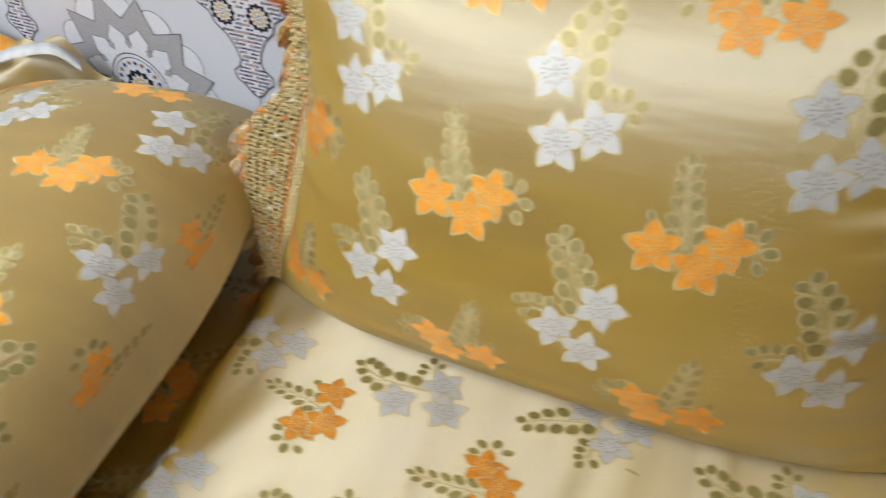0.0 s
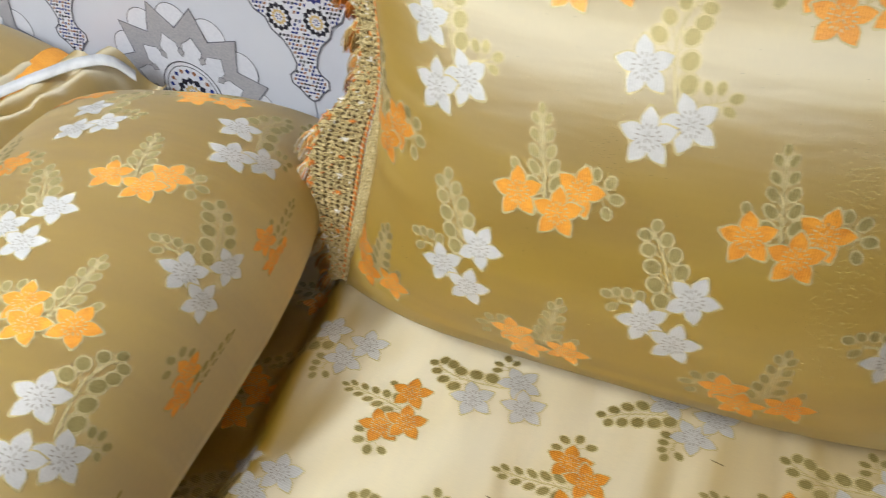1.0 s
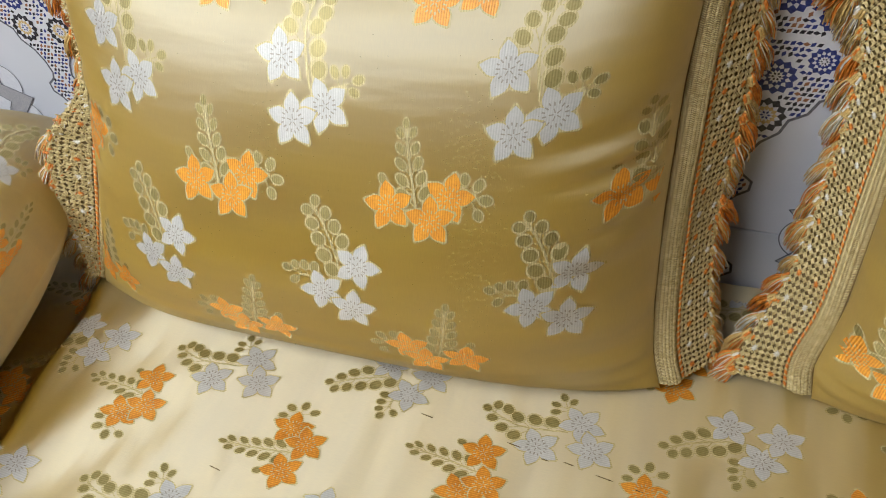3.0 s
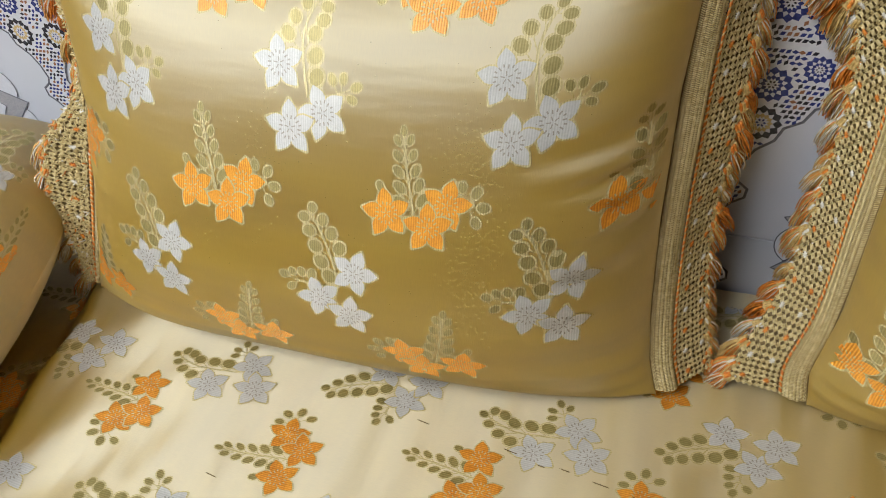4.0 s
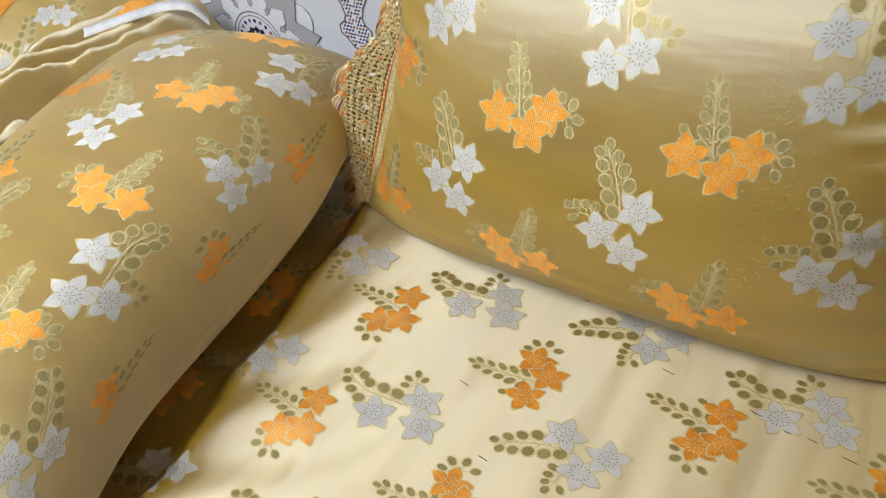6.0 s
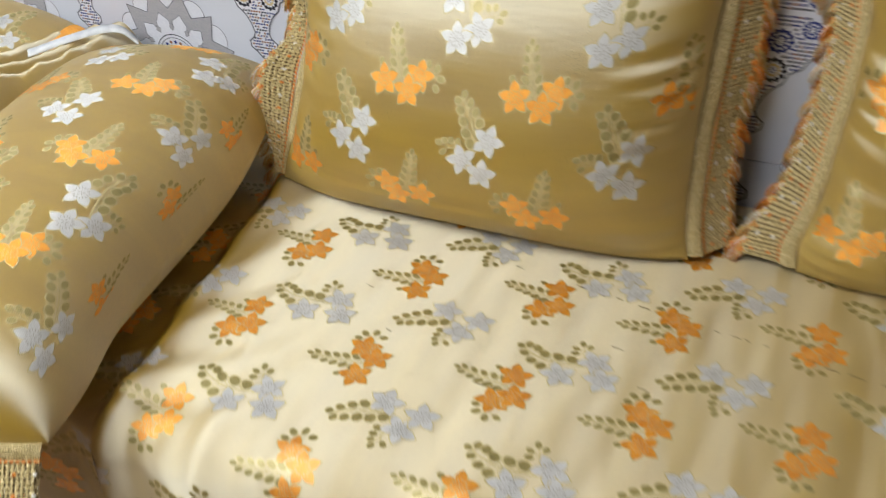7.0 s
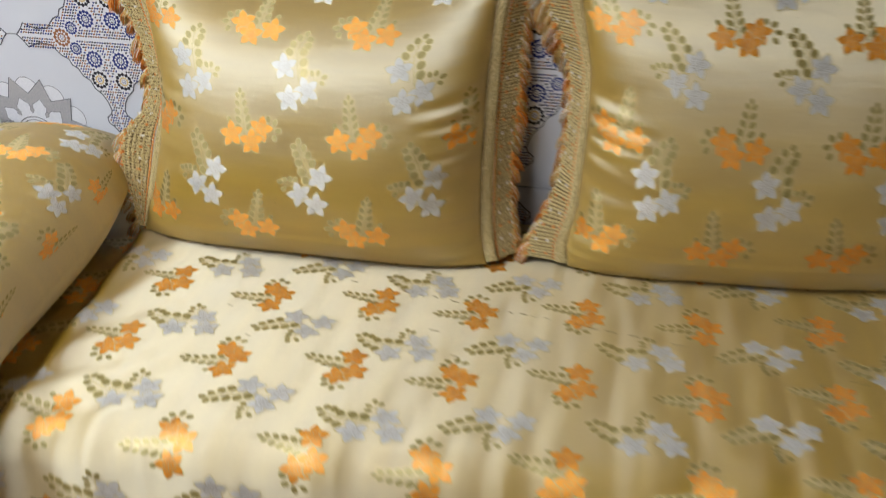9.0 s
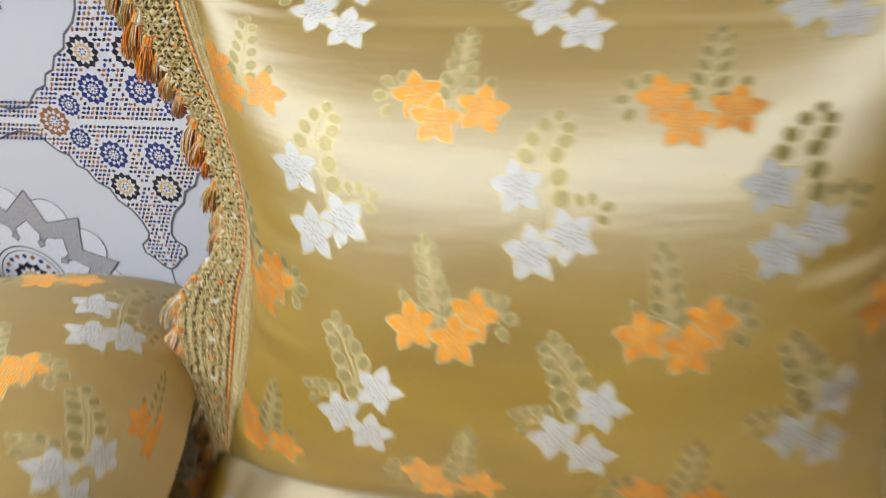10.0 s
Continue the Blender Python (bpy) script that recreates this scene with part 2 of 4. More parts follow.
def normal_at(fn, u, v, h=0.004):
    du = Vector(fn(u + h, v)) - Vector(fn(u - h, v))
    dv = Vector(fn(u, v + h)) - Vector(fn(u, v - h))
    n = du.cross(dv)
    return n.normalized() if n.length > 1e-12 else Vector((0, -1, 0))


# ---- brocade motifs, in fabric metres ----
def petal(cx, cy, ang, r, wid, grow=0.0):
    """Outline of one broad petal with a short point, and the middle line as its spine."""
    pts = []
    for t, w in ((0.08, 0.50), (0.28, 0.80), (0.50, 1.0), (0.68, 0.90), (0.85, 0.52), (1.0, 0.05)):
        pts.append((t * r + grow * (0.4 if t < 0.9 else 1.5), w * wid + grow))
    c, s = math.cos(ang), math.sin(ang)
    left = [(cx + c * a - s * b, cy + s * a + c * b) for a, b in pts]
    right = [(cx + c * a + s * b, cy + s * a - c * b) for a, b in pts]
    spine = [(cx + c * a, cy + s * a) for a, b in pts]
    return left, spine, right


def ellipse(cx, cy, ang, a, b, n=9):
    c, s = math.cos(ang), math.sin(ang)
    return [(cx + c * a * math.cos(q) - s * b * math.sin(q), cy + s * a * math.cos(q) + c * b * math.sin(q)) for q in [2 * math.pi * k / n for k in range(n)]]


class Motif:
    """Flat shapes: lists of points, faces, a slot and a height in millimetres."""

    def __init__(self):
        self.parts = []

    def flower(self, cx, cy, r, spin, slot, lift=0.0):
        for k in range(5):
            a = spin + k * 2 * math.pi / 5
            for grow, sl, h in ((r * 0.058, 1, 0.45 + lift), (0.0, slot, 0.85 + lift)):
                left, spine, right = petal(cx, cy, a, r, r * 0.305, grow)
                n = len(left)
                fs = [(i, i + 1, n + i + 1, n + i) for i in range(n - 1)] + [(n + i, n + i + 1, 2 * n + i + 1, 2 * n + i) for i in range(n - 1)]
                self.parts.append((left + spine + right, [f[::-1] for f in fs], sl, h))
        ring = ellipse(cx, cy, 0, r * 0.30, r * 0.30, 10)
        self.parts.append((ring, [tuple(range(10))], slot, 0.95 + lift))
        for k in range(16):
            a = spin + 0.2 + k * 2 * math.pi / 16
            near, far = (0.30, 0.44) if k % 2 else (0.36, 0.47)
            self.stitch(cx + near * r * math.cos(a), cy + near * r * math.sin(a), cx + far * r * math.cos(a), cy + far * r * math.sin(a), r * 0.026, 3, 1.15 + lift)
        for k in range(5):
            a = spin + k * 2 * math.pi / 5
            self.stitch(cx + 0.06 * r * math.cos(a), cy + 0.06 * r * math.sin(a), cx + 0.22 * r * math.cos(a), cy + 0.22 * r * math.sin(a), r * 0.020, 3, 1.15 + lift)

    def stitch(self, x0, y0, x1, y1, w, slot, h):
        d = math.hypot(x1 - x0, y1 - y0) or 1
        nx, ny = -(y1 - y0) / d * w, (x1 - x0) / d * w
        self.parts.append(([(x0 - nx, y0 - ny), (x1 - nx, y1 - ny), (x1 + nx, y1 + ny), (x0 + nx, y0 + ny)], [(0, 1, 2, 3)], slot, h))

    def leaf(self, cx, cy, ang, a, b):
        rim, inner = ellipse(cx, cy, ang, a * 1.04, b * 1.08, 12), ellipse(cx, cy, ang, a * 0.80, b * 0.78, 12)
        self.parts.append((rim + [(cx, cy)], [(i, (i + 1) % 12, 12) for i in range(12)], 1, 0.4))
        self.parts.append((inner + [(cx, cy)], [(i, (i + 1) % 12, 12) for i in range(12)], 2, 0.7))

    def stem(self, pts, w=0.0013):
        for (x0, y0), (x1, y1) in zip(pts, pts[1:]):
            self.stitch(x0, y0, x1, y1, w, 1, 0.6)

    def branch(self, pts, leaves, ratio=0.86):
        """A bent stem with egg-shaped leaves that turn away from it."""
        line, s = smooth_curve(pts, 24)
        self.stem([tuple(p) for p in line[::3]] + [tuple(line[-1])])
        for x, y, size in leaves:
            d = np.hypot(line[:, 0] - x, line[:, 1] - y)
            k = max(0, int(np.argmin(d)) - 4)
            x0, y0 = line[k]
            ang = math.atan2(y - y0, x - x0)
            self.stitch(x0, y0, x - math.cos(ang) * size * 0.8, y - math.sin(ang) * size * 0.8, 0.0006, 1, 0.5)
            self.leaf(x, y, ang, size, size * ratio)

    def sprig(self, pts, pairs, big, small):
        """Leaves in pairs along a bent stem, smaller towards its tip."""
        line, s = smooth_curve(pts, 24)
        leaves = []
        for k in range(pairs):
            f = (k + 0.35) / pairs
            at = np.array([np.interp(f * s[-1], s, line[:, 0]), np.interp(f * s[-1], s, line[:, 1])])
            ah = np.array([np.interp(min(1, f + 0.1) * s[-1], s, line[:, 0]), np.interp(min(1, f + 0.1) * s[-1], s, line[:, 1])])
            d = math.atan2(ah[1] - at[1], ah[0] - at[0])
            size = big + (small - big) * f
            for side in (1, -1):
                a = d + side * (0.98 - 0.28 * f)
                leaves.append((at[0] + math.cos(a) * size * 1.45, at[1] + math.sin(a) * size * 1.45, size))
        tip, tang = line[-1], math.atan2(line[-1][1] - line[-4][1], line[-1][0] - line[-4][0])
        leaves.append((tip[0] + math.cos(tang) * small, tip[1] + math.sin(tang) * small, small))
        self.branch(pts, leaves, 0.66)


def orange_motif(m, side):
    """Three orange flowers under a tall sprig, with a leaf cluster on one side."""
    m.sprig([(-0.004 * side, 0.002), (-0.010 * side, 0.036), (-0.014 * side, 0.072)], 5, 0.0092, 0.0056)
    m.branch([(0.030 * side, 0.006), (0.042 * side, 0.013), (0.048 * side, 0.014)], [(0.041 * side, 0.031, 0.0066), (0.054 * side, 0.026, 0.0074), (0.061 * side, 0.012, 0.0074), (0.055 * side, -0.002, 0.0070)], 0.74)
    m.leaf(-0.037 * side, 0.026, 1.57 + 0.33 * side, 0.0062, 0.0048)
    for x, y, s, lift in ((-0.030, 0.001, 0.18, 0.0), (0.027, 0.013, -0.22, 0.0), (0.0105, -0.010, 0.05, 0.5)):
        m.flower(x * side, y, 0.0240, 1.57 + s * side, 0, lift)
    return m


def white_motif_a():
    m = Motif()
    m.branch([(0.008, 0.004), (0.004, 0.030), (0.002, 0.056), (0.009, 0.080), (0.016, 0.090)],
             [(0.0165, 0.0224, 0.0100), (0.0150, 0.0406, 0.0098), (0.0135, 0.0594, 0.0092), (-0.0125, 0.0580, 0.0090), (-0.0065, 0.0727, 0.0082), (0.0205, 0.0715, 0.0086), (0.0235, 0.0835, 0.0074), (0.0040, 0.0855, 0.0074), (0.0165, 0.0940, 0.0064)])
    m.branch([(0.026, 0.000), (0.036, 0.008), (0.042, 0.012)], [(0.032, 0.022, 0.0066), (0.0425, 0.0235, 0.0064), (0.055, 0.017, 0.0068), (0.051, 0.006, 0.0062)], 0.72)
    for x, y, s, lift in ((-0.0205, 0.0315, 1.72, 0.0), (0.0225, -0.008, 1.95, 0.0), (-0.010, -0.024, 1.62, 0.5)):
        m.flower(x, y, 0.0252, s, 0, lift)
    return m


def white_motif_b():
    m = Motif()
    m.branch([(-0.002, 0.012), (-0.009, 0.040), (-0.021, 0.068), (-0.032, 0.084)],
             [(-0.012, 0.022, 0.0094), (-0.0205, 0.0365, 0.0094), (-0.0265, 0.0525, 0.0088), (-0.0330, 0.0675, 0.0080), (-0.0385, 0.0805, 0.0070), (-0.001, 0.0530, 0.0088), (-0.0095, 0.0670, 0.0082), (-0.0190, 0.0795, 0.0074), (-0.0300, 0.0905, 0.0064)])
    m.branch([(-0.026, 0.006), (-0.038, 0.011), (-0.048, 0.011)], [(-0.061, 0.017, 0.0064), (-0.053, 0.004, 0.0064), (-0.042, 0.022, 0.0064), (-0.052, 0.021, 0.0058), (-0.031, 0.021, 0.0072)], 0.76)
    for x, y, s, lift in ((0.0140, 0.0290, 1.25, 0.0), (-0.0225, -0.0045, 1.95, 0.0), (0.0090, -0.0225, 1.50, 0.5)):
        m.flower(x, y, 0.0243, s, 0, lift)
    return m


MOTIFS = {"orange_a": orange_motif(Motif(), 1), "orange_b": orange_motif(Motif(), -1), "white_a": white_motif_a(), "white_b": white_motif_b()}
SLOTS = {"orange_a": [ORANGE, GOLD, LEAF, GOLD], "orange_b": [ORANGE, GOLD, LEAF, GOLD], "white_a": [WHITE, GOLD, LEAF, WHITE_SHADE], "white_b": [WHITE, GOLD, LEAF, WHITE_SHADE]}
SPRAY_LABEL = {"orange_a": "orange brocade flower spray with gold leaves", "orange_b": "orange brocade flower spray with gold leaves", "white_a": "silver-white brocade flower spray with olive-gold leaves", "white_b": "silver-white brocade flower spray with olive-gold leaves"}


def spray(kind, fn, u0, v0, parent, inside, su=1.0, sv=1.0, turn=0.0):
    """One woven flower spray laid over the fabric surface fn; faces past the fabric's edge are left out."""
    acc = Acc()
    c, s = math.cos(turn), math.sin(turn)
    for pts, faces, slot, h in MOTIFS[kind].parts:
        uv = [(u0 + (x * c - y * s) * su, v0 + (x * s + y * c) * sv) for x, y in pts]
        ok = [inside(u, v) for u, v in uv]
        keep = [f for f in faces if all(ok[i] for i in f)]
        if not keep:
            continue
        vs = [Vector(fn(u, v)) + normal_at(fn, u, v) * (h * 0.00055) if k else Vector(fn(u0, v0)) for (u, v), k in zip(uv, ok)]
        acc.add(vs, keep, slot, uv)
    if acc.f:
        ob = acc.link("flower_spray", SLOTS[kind], parent, SPRAY_LABEL[kind])
        ob.data.polygons.foreach_set("use_smooth", [True] * len(ob.data.polygons))


def brocade(fn, parent, inside, rows, pu, ui, su=1.0, sv=1.0):
    """Rows of sprays as the cloth is woven: each row's kind, the place of one spray in it, and the step along the row."""
    for kind, u0, v0 in rows:
        for i in ui:
            if inside(u0 + i * pu, v0):
                spray(kind, fn, u0 + i * pu, v0, parent, inside, su, sv)


# ---- braided trim with tassels ----
def tassel_mesh(seed, mix):
    rnd = random.Random(seed)
    acc = Acc()
    for k in range(120):
        a, r = rnd.uniform(0, 6.283), rnd.uniform(0.1, 1) ** 0.5
        ln = 0.031 + rnd.uniform(-0.007, 0.004)
        jx, jy, sway = rnd.uniform(-1, 1) * 0.0012, rnd.uniform(-1, 1) * 0.0012, rnd.uniform(-0.002, 0.002)
        pts = []
        for t, wide in ((0, 0.0036), (0.15, 0.0066), (0.4, 0.0090), (0.7, 0.0088), (1, 0.0066)):
            w = wide * r
            pts.append((math.cos(a + 0.5 * t) * w + jx * t + sway * t * t, math.sin(a + 0.5 * t) * w + jy * t, -0.007 - ln * t))
        tube(acc, pts, 0.00060, rnd.choices((0, 1, 2), mix)[0], 3, 0.8)
    for k in range(10):
        a = k * 6.283 / 10
        capsule(acc, (math.cos(a) * 0.0032, math.sin(a) * 0.0032, 0.001), (math.cos(a) * 0.0046, math.sin(a) * 0.0046, -0.011), 0.0018, rnd.choices((0, 1, 2), mix)[0])
    tube(acc, [(math.cos(q) * 0.0052, math.sin(q) * 0.0052, -0.0075) for q in [k * 6.283 / 10 for k in range(11)]], 0.0010, 2, 4)
    return acc.mesh("tassel", [CORD_ORANGE, CORD_WHITE, TASSEL_GOLD])


TASSELS = [tassel_mesh(1, (8, 1, 2)), tassel_mesh(2, (1, 6, 4)), tassel_mesh(3, (2, 1, 8)), tassel_mesh(4, (3, 2, 5))]


def trim(parent, pts, outs, width=0.045, seed=0, rib=0.020, lay=0.25, gap=0.020, shag=0.0, roll=0.003, back=None):
    """Ribbed edge, twisted orange cord, knotted braid and a row of tassels along a seam."""
    rnd = random.Random(seed)
    line, s = smooth_curve(pts, 120)
    outv, _ = smooth_curve(outs, 120)
    outv = outv[:len(line)]

    def at(d, w, h=0.0):
        d = max(0.0, min(d, s[-1]))
        p = Vector([np.interp(d, s, line[:, k]) for k in range(3)])
        o = Vector([np.interp(d, s, outv[:, k]) for k in range(3)])
        q = Vector([np.interp(min(d + 0.004, s[-1]), s, line[:, k]) - np.interp(max(d - 0.004, 0), s, line[:, k]) for k in range(3)]).normalized()
        if back and w > rib:
            p, w, o = p + o * rib, w - rib, Vector(back)
        n = o.cross(q).normalized()
        if n.y > 0.2 or (abs(n.y) <= 0.2 and n.z < 0):
            n = -n
        return p + o * w + n * (h + 0.004 * math.sin(d * 23 + seed) * min(1, w / 0.03)), o.normalized(), q, n

    def strip(acc, w0, w1, h, mat, rows=2):
        nd = max(4, int(s[-1] / 0.01))
        vs = [at(s[-1] * i / nd, w0 + (w1 - w0) * k / rows, h)[0] for i in range(nd + 1) for k in range(rows + 1)]
        m = rows + 1
        acc.add(vs, [(m * i + k, m * i + k + 1, m * i + k + m + 1, m * i + k + m) for i in range(nd) for k in range(rows)], mat)

    total = s[-1]
    band = Acc()
    nd, mk = max(4, int(total / 0.01)), 9
    bed = [at(total * i / nd, -0.001 + (rib + 0.001) * k / (mk - 1), roll * max(0.0, math.sin(math.pi * k / (mk - 1))) ** 0.7 - 0.0004)[0] for i in range(nd + 1) for k in range(mk)]
    band.add(bed, [(mk * i + k, mk * i + k + 1, mk * i + k + mk + 1, mk * i + k + mk) for i in range(nd) for k in range(mk - 1)], 1)
    rows = 7 if roll > 0.005 else 5
    for r in range(rows):
        d = 0.0
        wa, wb = rib * r / rows, rib * (r + 1) / rows
        arch = [roll * math.sin(math.pi * w / rib) ** 0.7 for w in (wa, min(wb, rib * 0.999))]
        while d < total:
            lean = 0.0021 if r % 2 else -0.0021
            a, _, _, n = at(d, wa, 0.0004 + arch[0])
            b, _, _, _ = at(d + lean, wb + 0.0006, 0.0004 + arch[1])
            capsule(band, a, b, 0.00078 * rnd.uniform(0.85, 1.15), 0, n)
            d += 0.0019
    band.link("ribbed_edge", [CORD, CORD_DARK], parent, "ribbed gold cord edging")
    cord = Acc()
    d = 0.0
    k = 0
    while d < total:
        a, _, _, n = at(d, rib + 0.0003, 0.0016)
        b, _, _, _ = at(d + 0.0038, rib + 0.0036, 0.0022)
        capsule(cord, a, b, 0.0011, 0 if k % 3 else 1, n)
        d += 0.0024
        k += 1
    cord.link("twisted_cord", [CORD_ORANGE, CORD], parent, "twisted orange and gold cord")
    braid = Acc()
    w0, w1 = rib + 0.004, rib + 0.004 + width
    strip(braid, w0, w1, -0.0012, 1, 4)
    cell = 0.0125
    rows, cols = int(total / cell), max(2, int(width / cell + 0.5))
    pitch = width / cols
    for i in range(rows):
        for j in range(cols):
            dc, wc = (i + 0.5) * cell, w0 + (j + 0.5) * pitch
            for q in range(4):
                a0 = math.pi / 4 + q * math.pi / 2
                for off in (-0.0019, 0.0, 0.0019):
                    dx, dy = math.cos(a0), math.sin(a0)
                    e0, e1 = 0.0008, 0.0074
                    a, _, _, n = at(dc + dx * e0 * cell / 0.0125 - dy * off, wc + dy * e0 * pitch / 0.0125 + dx * off, 0.0006)
                    b, _, _, _ = at(dc + dx * e1 * cell / 0.0125 - dy * off * 0.75, wc + dy * e1 * pitch / 0.0125 + dx * off * 0.75, 0.0008 + rnd.uniform(0, 0.0012))
                    capsule(braid, a, b, 0.00088, 0, n)
            if i % 2 == 0 and j % 2 == 0:
                mat = 2 if (i // 2) % 2 == 0 else 3
                dc, wc = dc + cell / 2, wc + pitch / 2
                for q in range(4):
                    a0 = q * math.pi / 4 + 0.2
                    a, _, _, n = at(dc + math.cos(a0) * 0.0040, wc + math.sin(a0) * 0.0040, 0.0024)
                    b, _, _, _ = at(dc - math.cos(a0) * 0.0040, wc - math.sin(a0) * 0.0040, 0.0024)
                    capsule(braid, a, b, 0.00075, mat, n)
    for k in range(int(total * (w1 - w0) * (90000 if shag else 5000))):
        d0, w = rnd.uniform(0, total), rnd.uniform(w0, w1)
        ln = shag if shag else 0.004
        a, o, q, n = at(d0, w, 0.0005)
        e = a + n * rnd.uniform(0.2, 0.8) * ln + o * rnd.uniform(-0.6, 1) * ln + q * rnd.uniform(-1, 0.6) * ln
        capsule(braid, a, e, 0.0008, 0 if rnd.random() < 0.93 else rnd.choice((2, 3)), o)
    braid.link("braid", [CORD, CORD_DARK, CORD_ORANGE, CORD_WHITE], parent, "knotted gold braid with orange and white stitches")
    d, k = gap * 0.4, 0
    while d < total:
        p, o, q, n = at(d, w1 - 0.003, -0.001)
        down = (o * 1.0 + Vector((0, 0, -1)) * lay + n * rnd.uniform(-0.45, 0.25) + q * rnd.uniform(-0.35, 0.35)).normalized()
        ob = new("tassel", TASSELS[rnd.choice((0, 0, 1, 2, 2, 3, 3))])
        rot = (-down).to_track_quat("Z", "Y").to_matrix().to_4x4()
        ob.matrix_world = Matrix.Translation(p) @ rot @ Matrix.Rotation(rnd.uniform(0, 6), 4, "Z") @ Matrix.Scale(rnd.uniform(0.95, 1.35), 4)
        ob.parent = parent
        d += gap * rnd.uniform(0.8, 1.2)
        k += 1


# ---- the room ----
X0, X1, Y0, YW = -3.6, 3.4, -3.4, 0.830
SEAT = 0.457


def plain_wall(name, lo, hi, mat, label):
    acc = Acc()
    box(acc, lo, hi, 0)
    return tagged(acc.link(name, [mat], None, "", smooth=False), label, "wall", kind="structure")


# Walls out of view, added to close the room and shape bounced light.
plain_wall("wall_west", (X0 - 0.15, Y0, 0), (X0, YW + 0.2, CEILING), BEIGE, "unseen plain beige side wall, toned for bounced light")
plain_wall("wall_east", (X1, Y0, 0), (X1 + 0.15, YW + 0.2, CEILING), BEIGE, "unseen plain beige side wall, toned for bounced light")
plain_wall("wall_south", (X0 - 0.15, Y0 - 0.15, 0), (X1 + 0.15, Y0, CEILING), BEIGE, "unseen plain beige wall opposite the sofa, toned for bounced light")
WALL = plain_wall("wall_north", (X0, YW + 0.008, 0), (X1, YW + 0.2, CEILING), GROUT, "wall behind the sofa clad in printed white tiles")
# Floor and ceiling are unseen too, added for the light they return.
tagged(plain_wall("floor", (X0 - 0.15, Y0 - 0.15, -0.1), (X1 + 0.15, YW + 0.2, 0), FLOOR, "unseen brown floor of the room, toned for bounced light"), category="floor")
tagged(plain_wall("ceiling", (X0 - 0.15, Y0 - 0.15, CEILING), (X1 + 0.15, YW + 0.2, CEILING + 0.12), PLASTER, "unseen white plastered ceiling, closes the room and bounces light"), category="ceiling")


# Glowing panel added around an unseen lamp.
def unseen_ceiling_panel(x, y, half):
    root = new("unseen_ceiling_panel")
    root.location = (x, y, CEILING)
    tagged(root, "long white ceiling light panel with a metal frame, added out of view", "lamp", "ceiling lights")
    for name, w, d, z0, z1, mat in (("frame", half + 0.05, LAMP_LONG / 2 + 0.045, -0.05, 0.0, METAL), ("diffuser", half + 0.01, LAMP_LONG / 2 + 0.005, -0.065, -0.045, LAMP_GLOW)):
        acc = Acc()
        box(acc, (-w, -d, z0), (w, d, z1), 0, 0.004)
        acc.link(name, [mat], root, smooth=False)


# One panel per lamp, the added fill included; neither is in view.
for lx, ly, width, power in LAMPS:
    unseen_ceiling_panel(lx, ly, width / 2)


# ---- seat mattress ----
EDGE_R = 0.065


def front_y(x):
    return 0.035 + 0.10 * (x + 0.35)


def ruck(x, y):
    """Soft folds of the loose cover: gathers along the left side and over the front edge."""
    near_left = math.exp(-((x + 0.29) / 0.16) ** 2)
    near_front = math.exp(-max(0.0, y - front_y(x)) / 0.14)
    z = 0.0075 * near_left * math.sin(52 * (y - 0.75 * x) + 2.2 * math.sin(9 * y) + 2.5 * noise.noise(Vector((x * 6, y * 4, 13.0)))) * (0.30 + near_front)
    z += 0.0040 * near_front * math.sin(44 * x + 3.5 * math.sin(7 * x + 5 * y) + 4 * noise.noise(Vector((x * 3, y * 2, 9.0)))) * (0.45 + 0.55 * math.sin(11 * x))
    z += 0.0022 * noise.noise(Vector((x * 9, y * 2.2, 3.0))) + 0.0014 * noise.noise(Vector((x * 34, y * 6, 5.0))) + 0.005 * noise.noise(Vector((x * 2.1, y * 2.6, 7.0)))
    z += 0.0008 * math.exp(-((x - 0.75) / 0.4) ** 2) * math.sin(74 * x + 3 * y + 3 * noise.noise(Vector((x * 5, y * 4, 2.0))))
    n = noise.noise(Vector((x * 21 + y * 6, y * 5.5 - x * 3, 11.0)))
    past = (-0.312 - 0.17 * (y - 0.113) + 0.004 * math.sin(y * 37) - x) / 0.045
    past = max(0.0, min(1.0, past))
    z -= 0.036 * past * past * (3 - 2 * past)
    z += 0.0026 * max(0.0, 0.30 - abs(n)) * (0.25 + near_left + 1.2 * near_front)
    return z


def seat_fn(u, v):
    x = -v
    yf = front_y(x)
    s = u - (yf + EDGE_R)
    if s >= 0:
        return (x, u, SEAT + ruck(x, u))
    a = min(-s / EDGE_R, math.pi / 2)
    drop = max(0.0, -s - EDGE_R * math.pi / 2)
    bulge = 0.012 * math.sin(min(1.0, drop / 0.2) * math.pi)
    k = ruck(x, yf + EDGE_R)
    return (x, yf + EDGE_R - (EDGE_R + k) * math.sin(a) - bulge, SEAT - EDGE_R + (EDGE_R + k) * math.cos(a) - drop)


def steps(a, b, d):
    n = max(2, int(round((b - a) / d)))
    return [a + (b - a) * i / n for i in range(n + 1)]


SOFA = tagged(new("seat_mattress"), "sofa seat mattress in gold satin with orange and white brocade flowers", "mattress", "sofa mattresses")
sheet(seat_fn, steps(-0.42, YW - 0.006, 0.008), steps(-1.35, 1.35, 0.008), [SATIN], "cover", SOFA, "gold satin brocade cover")
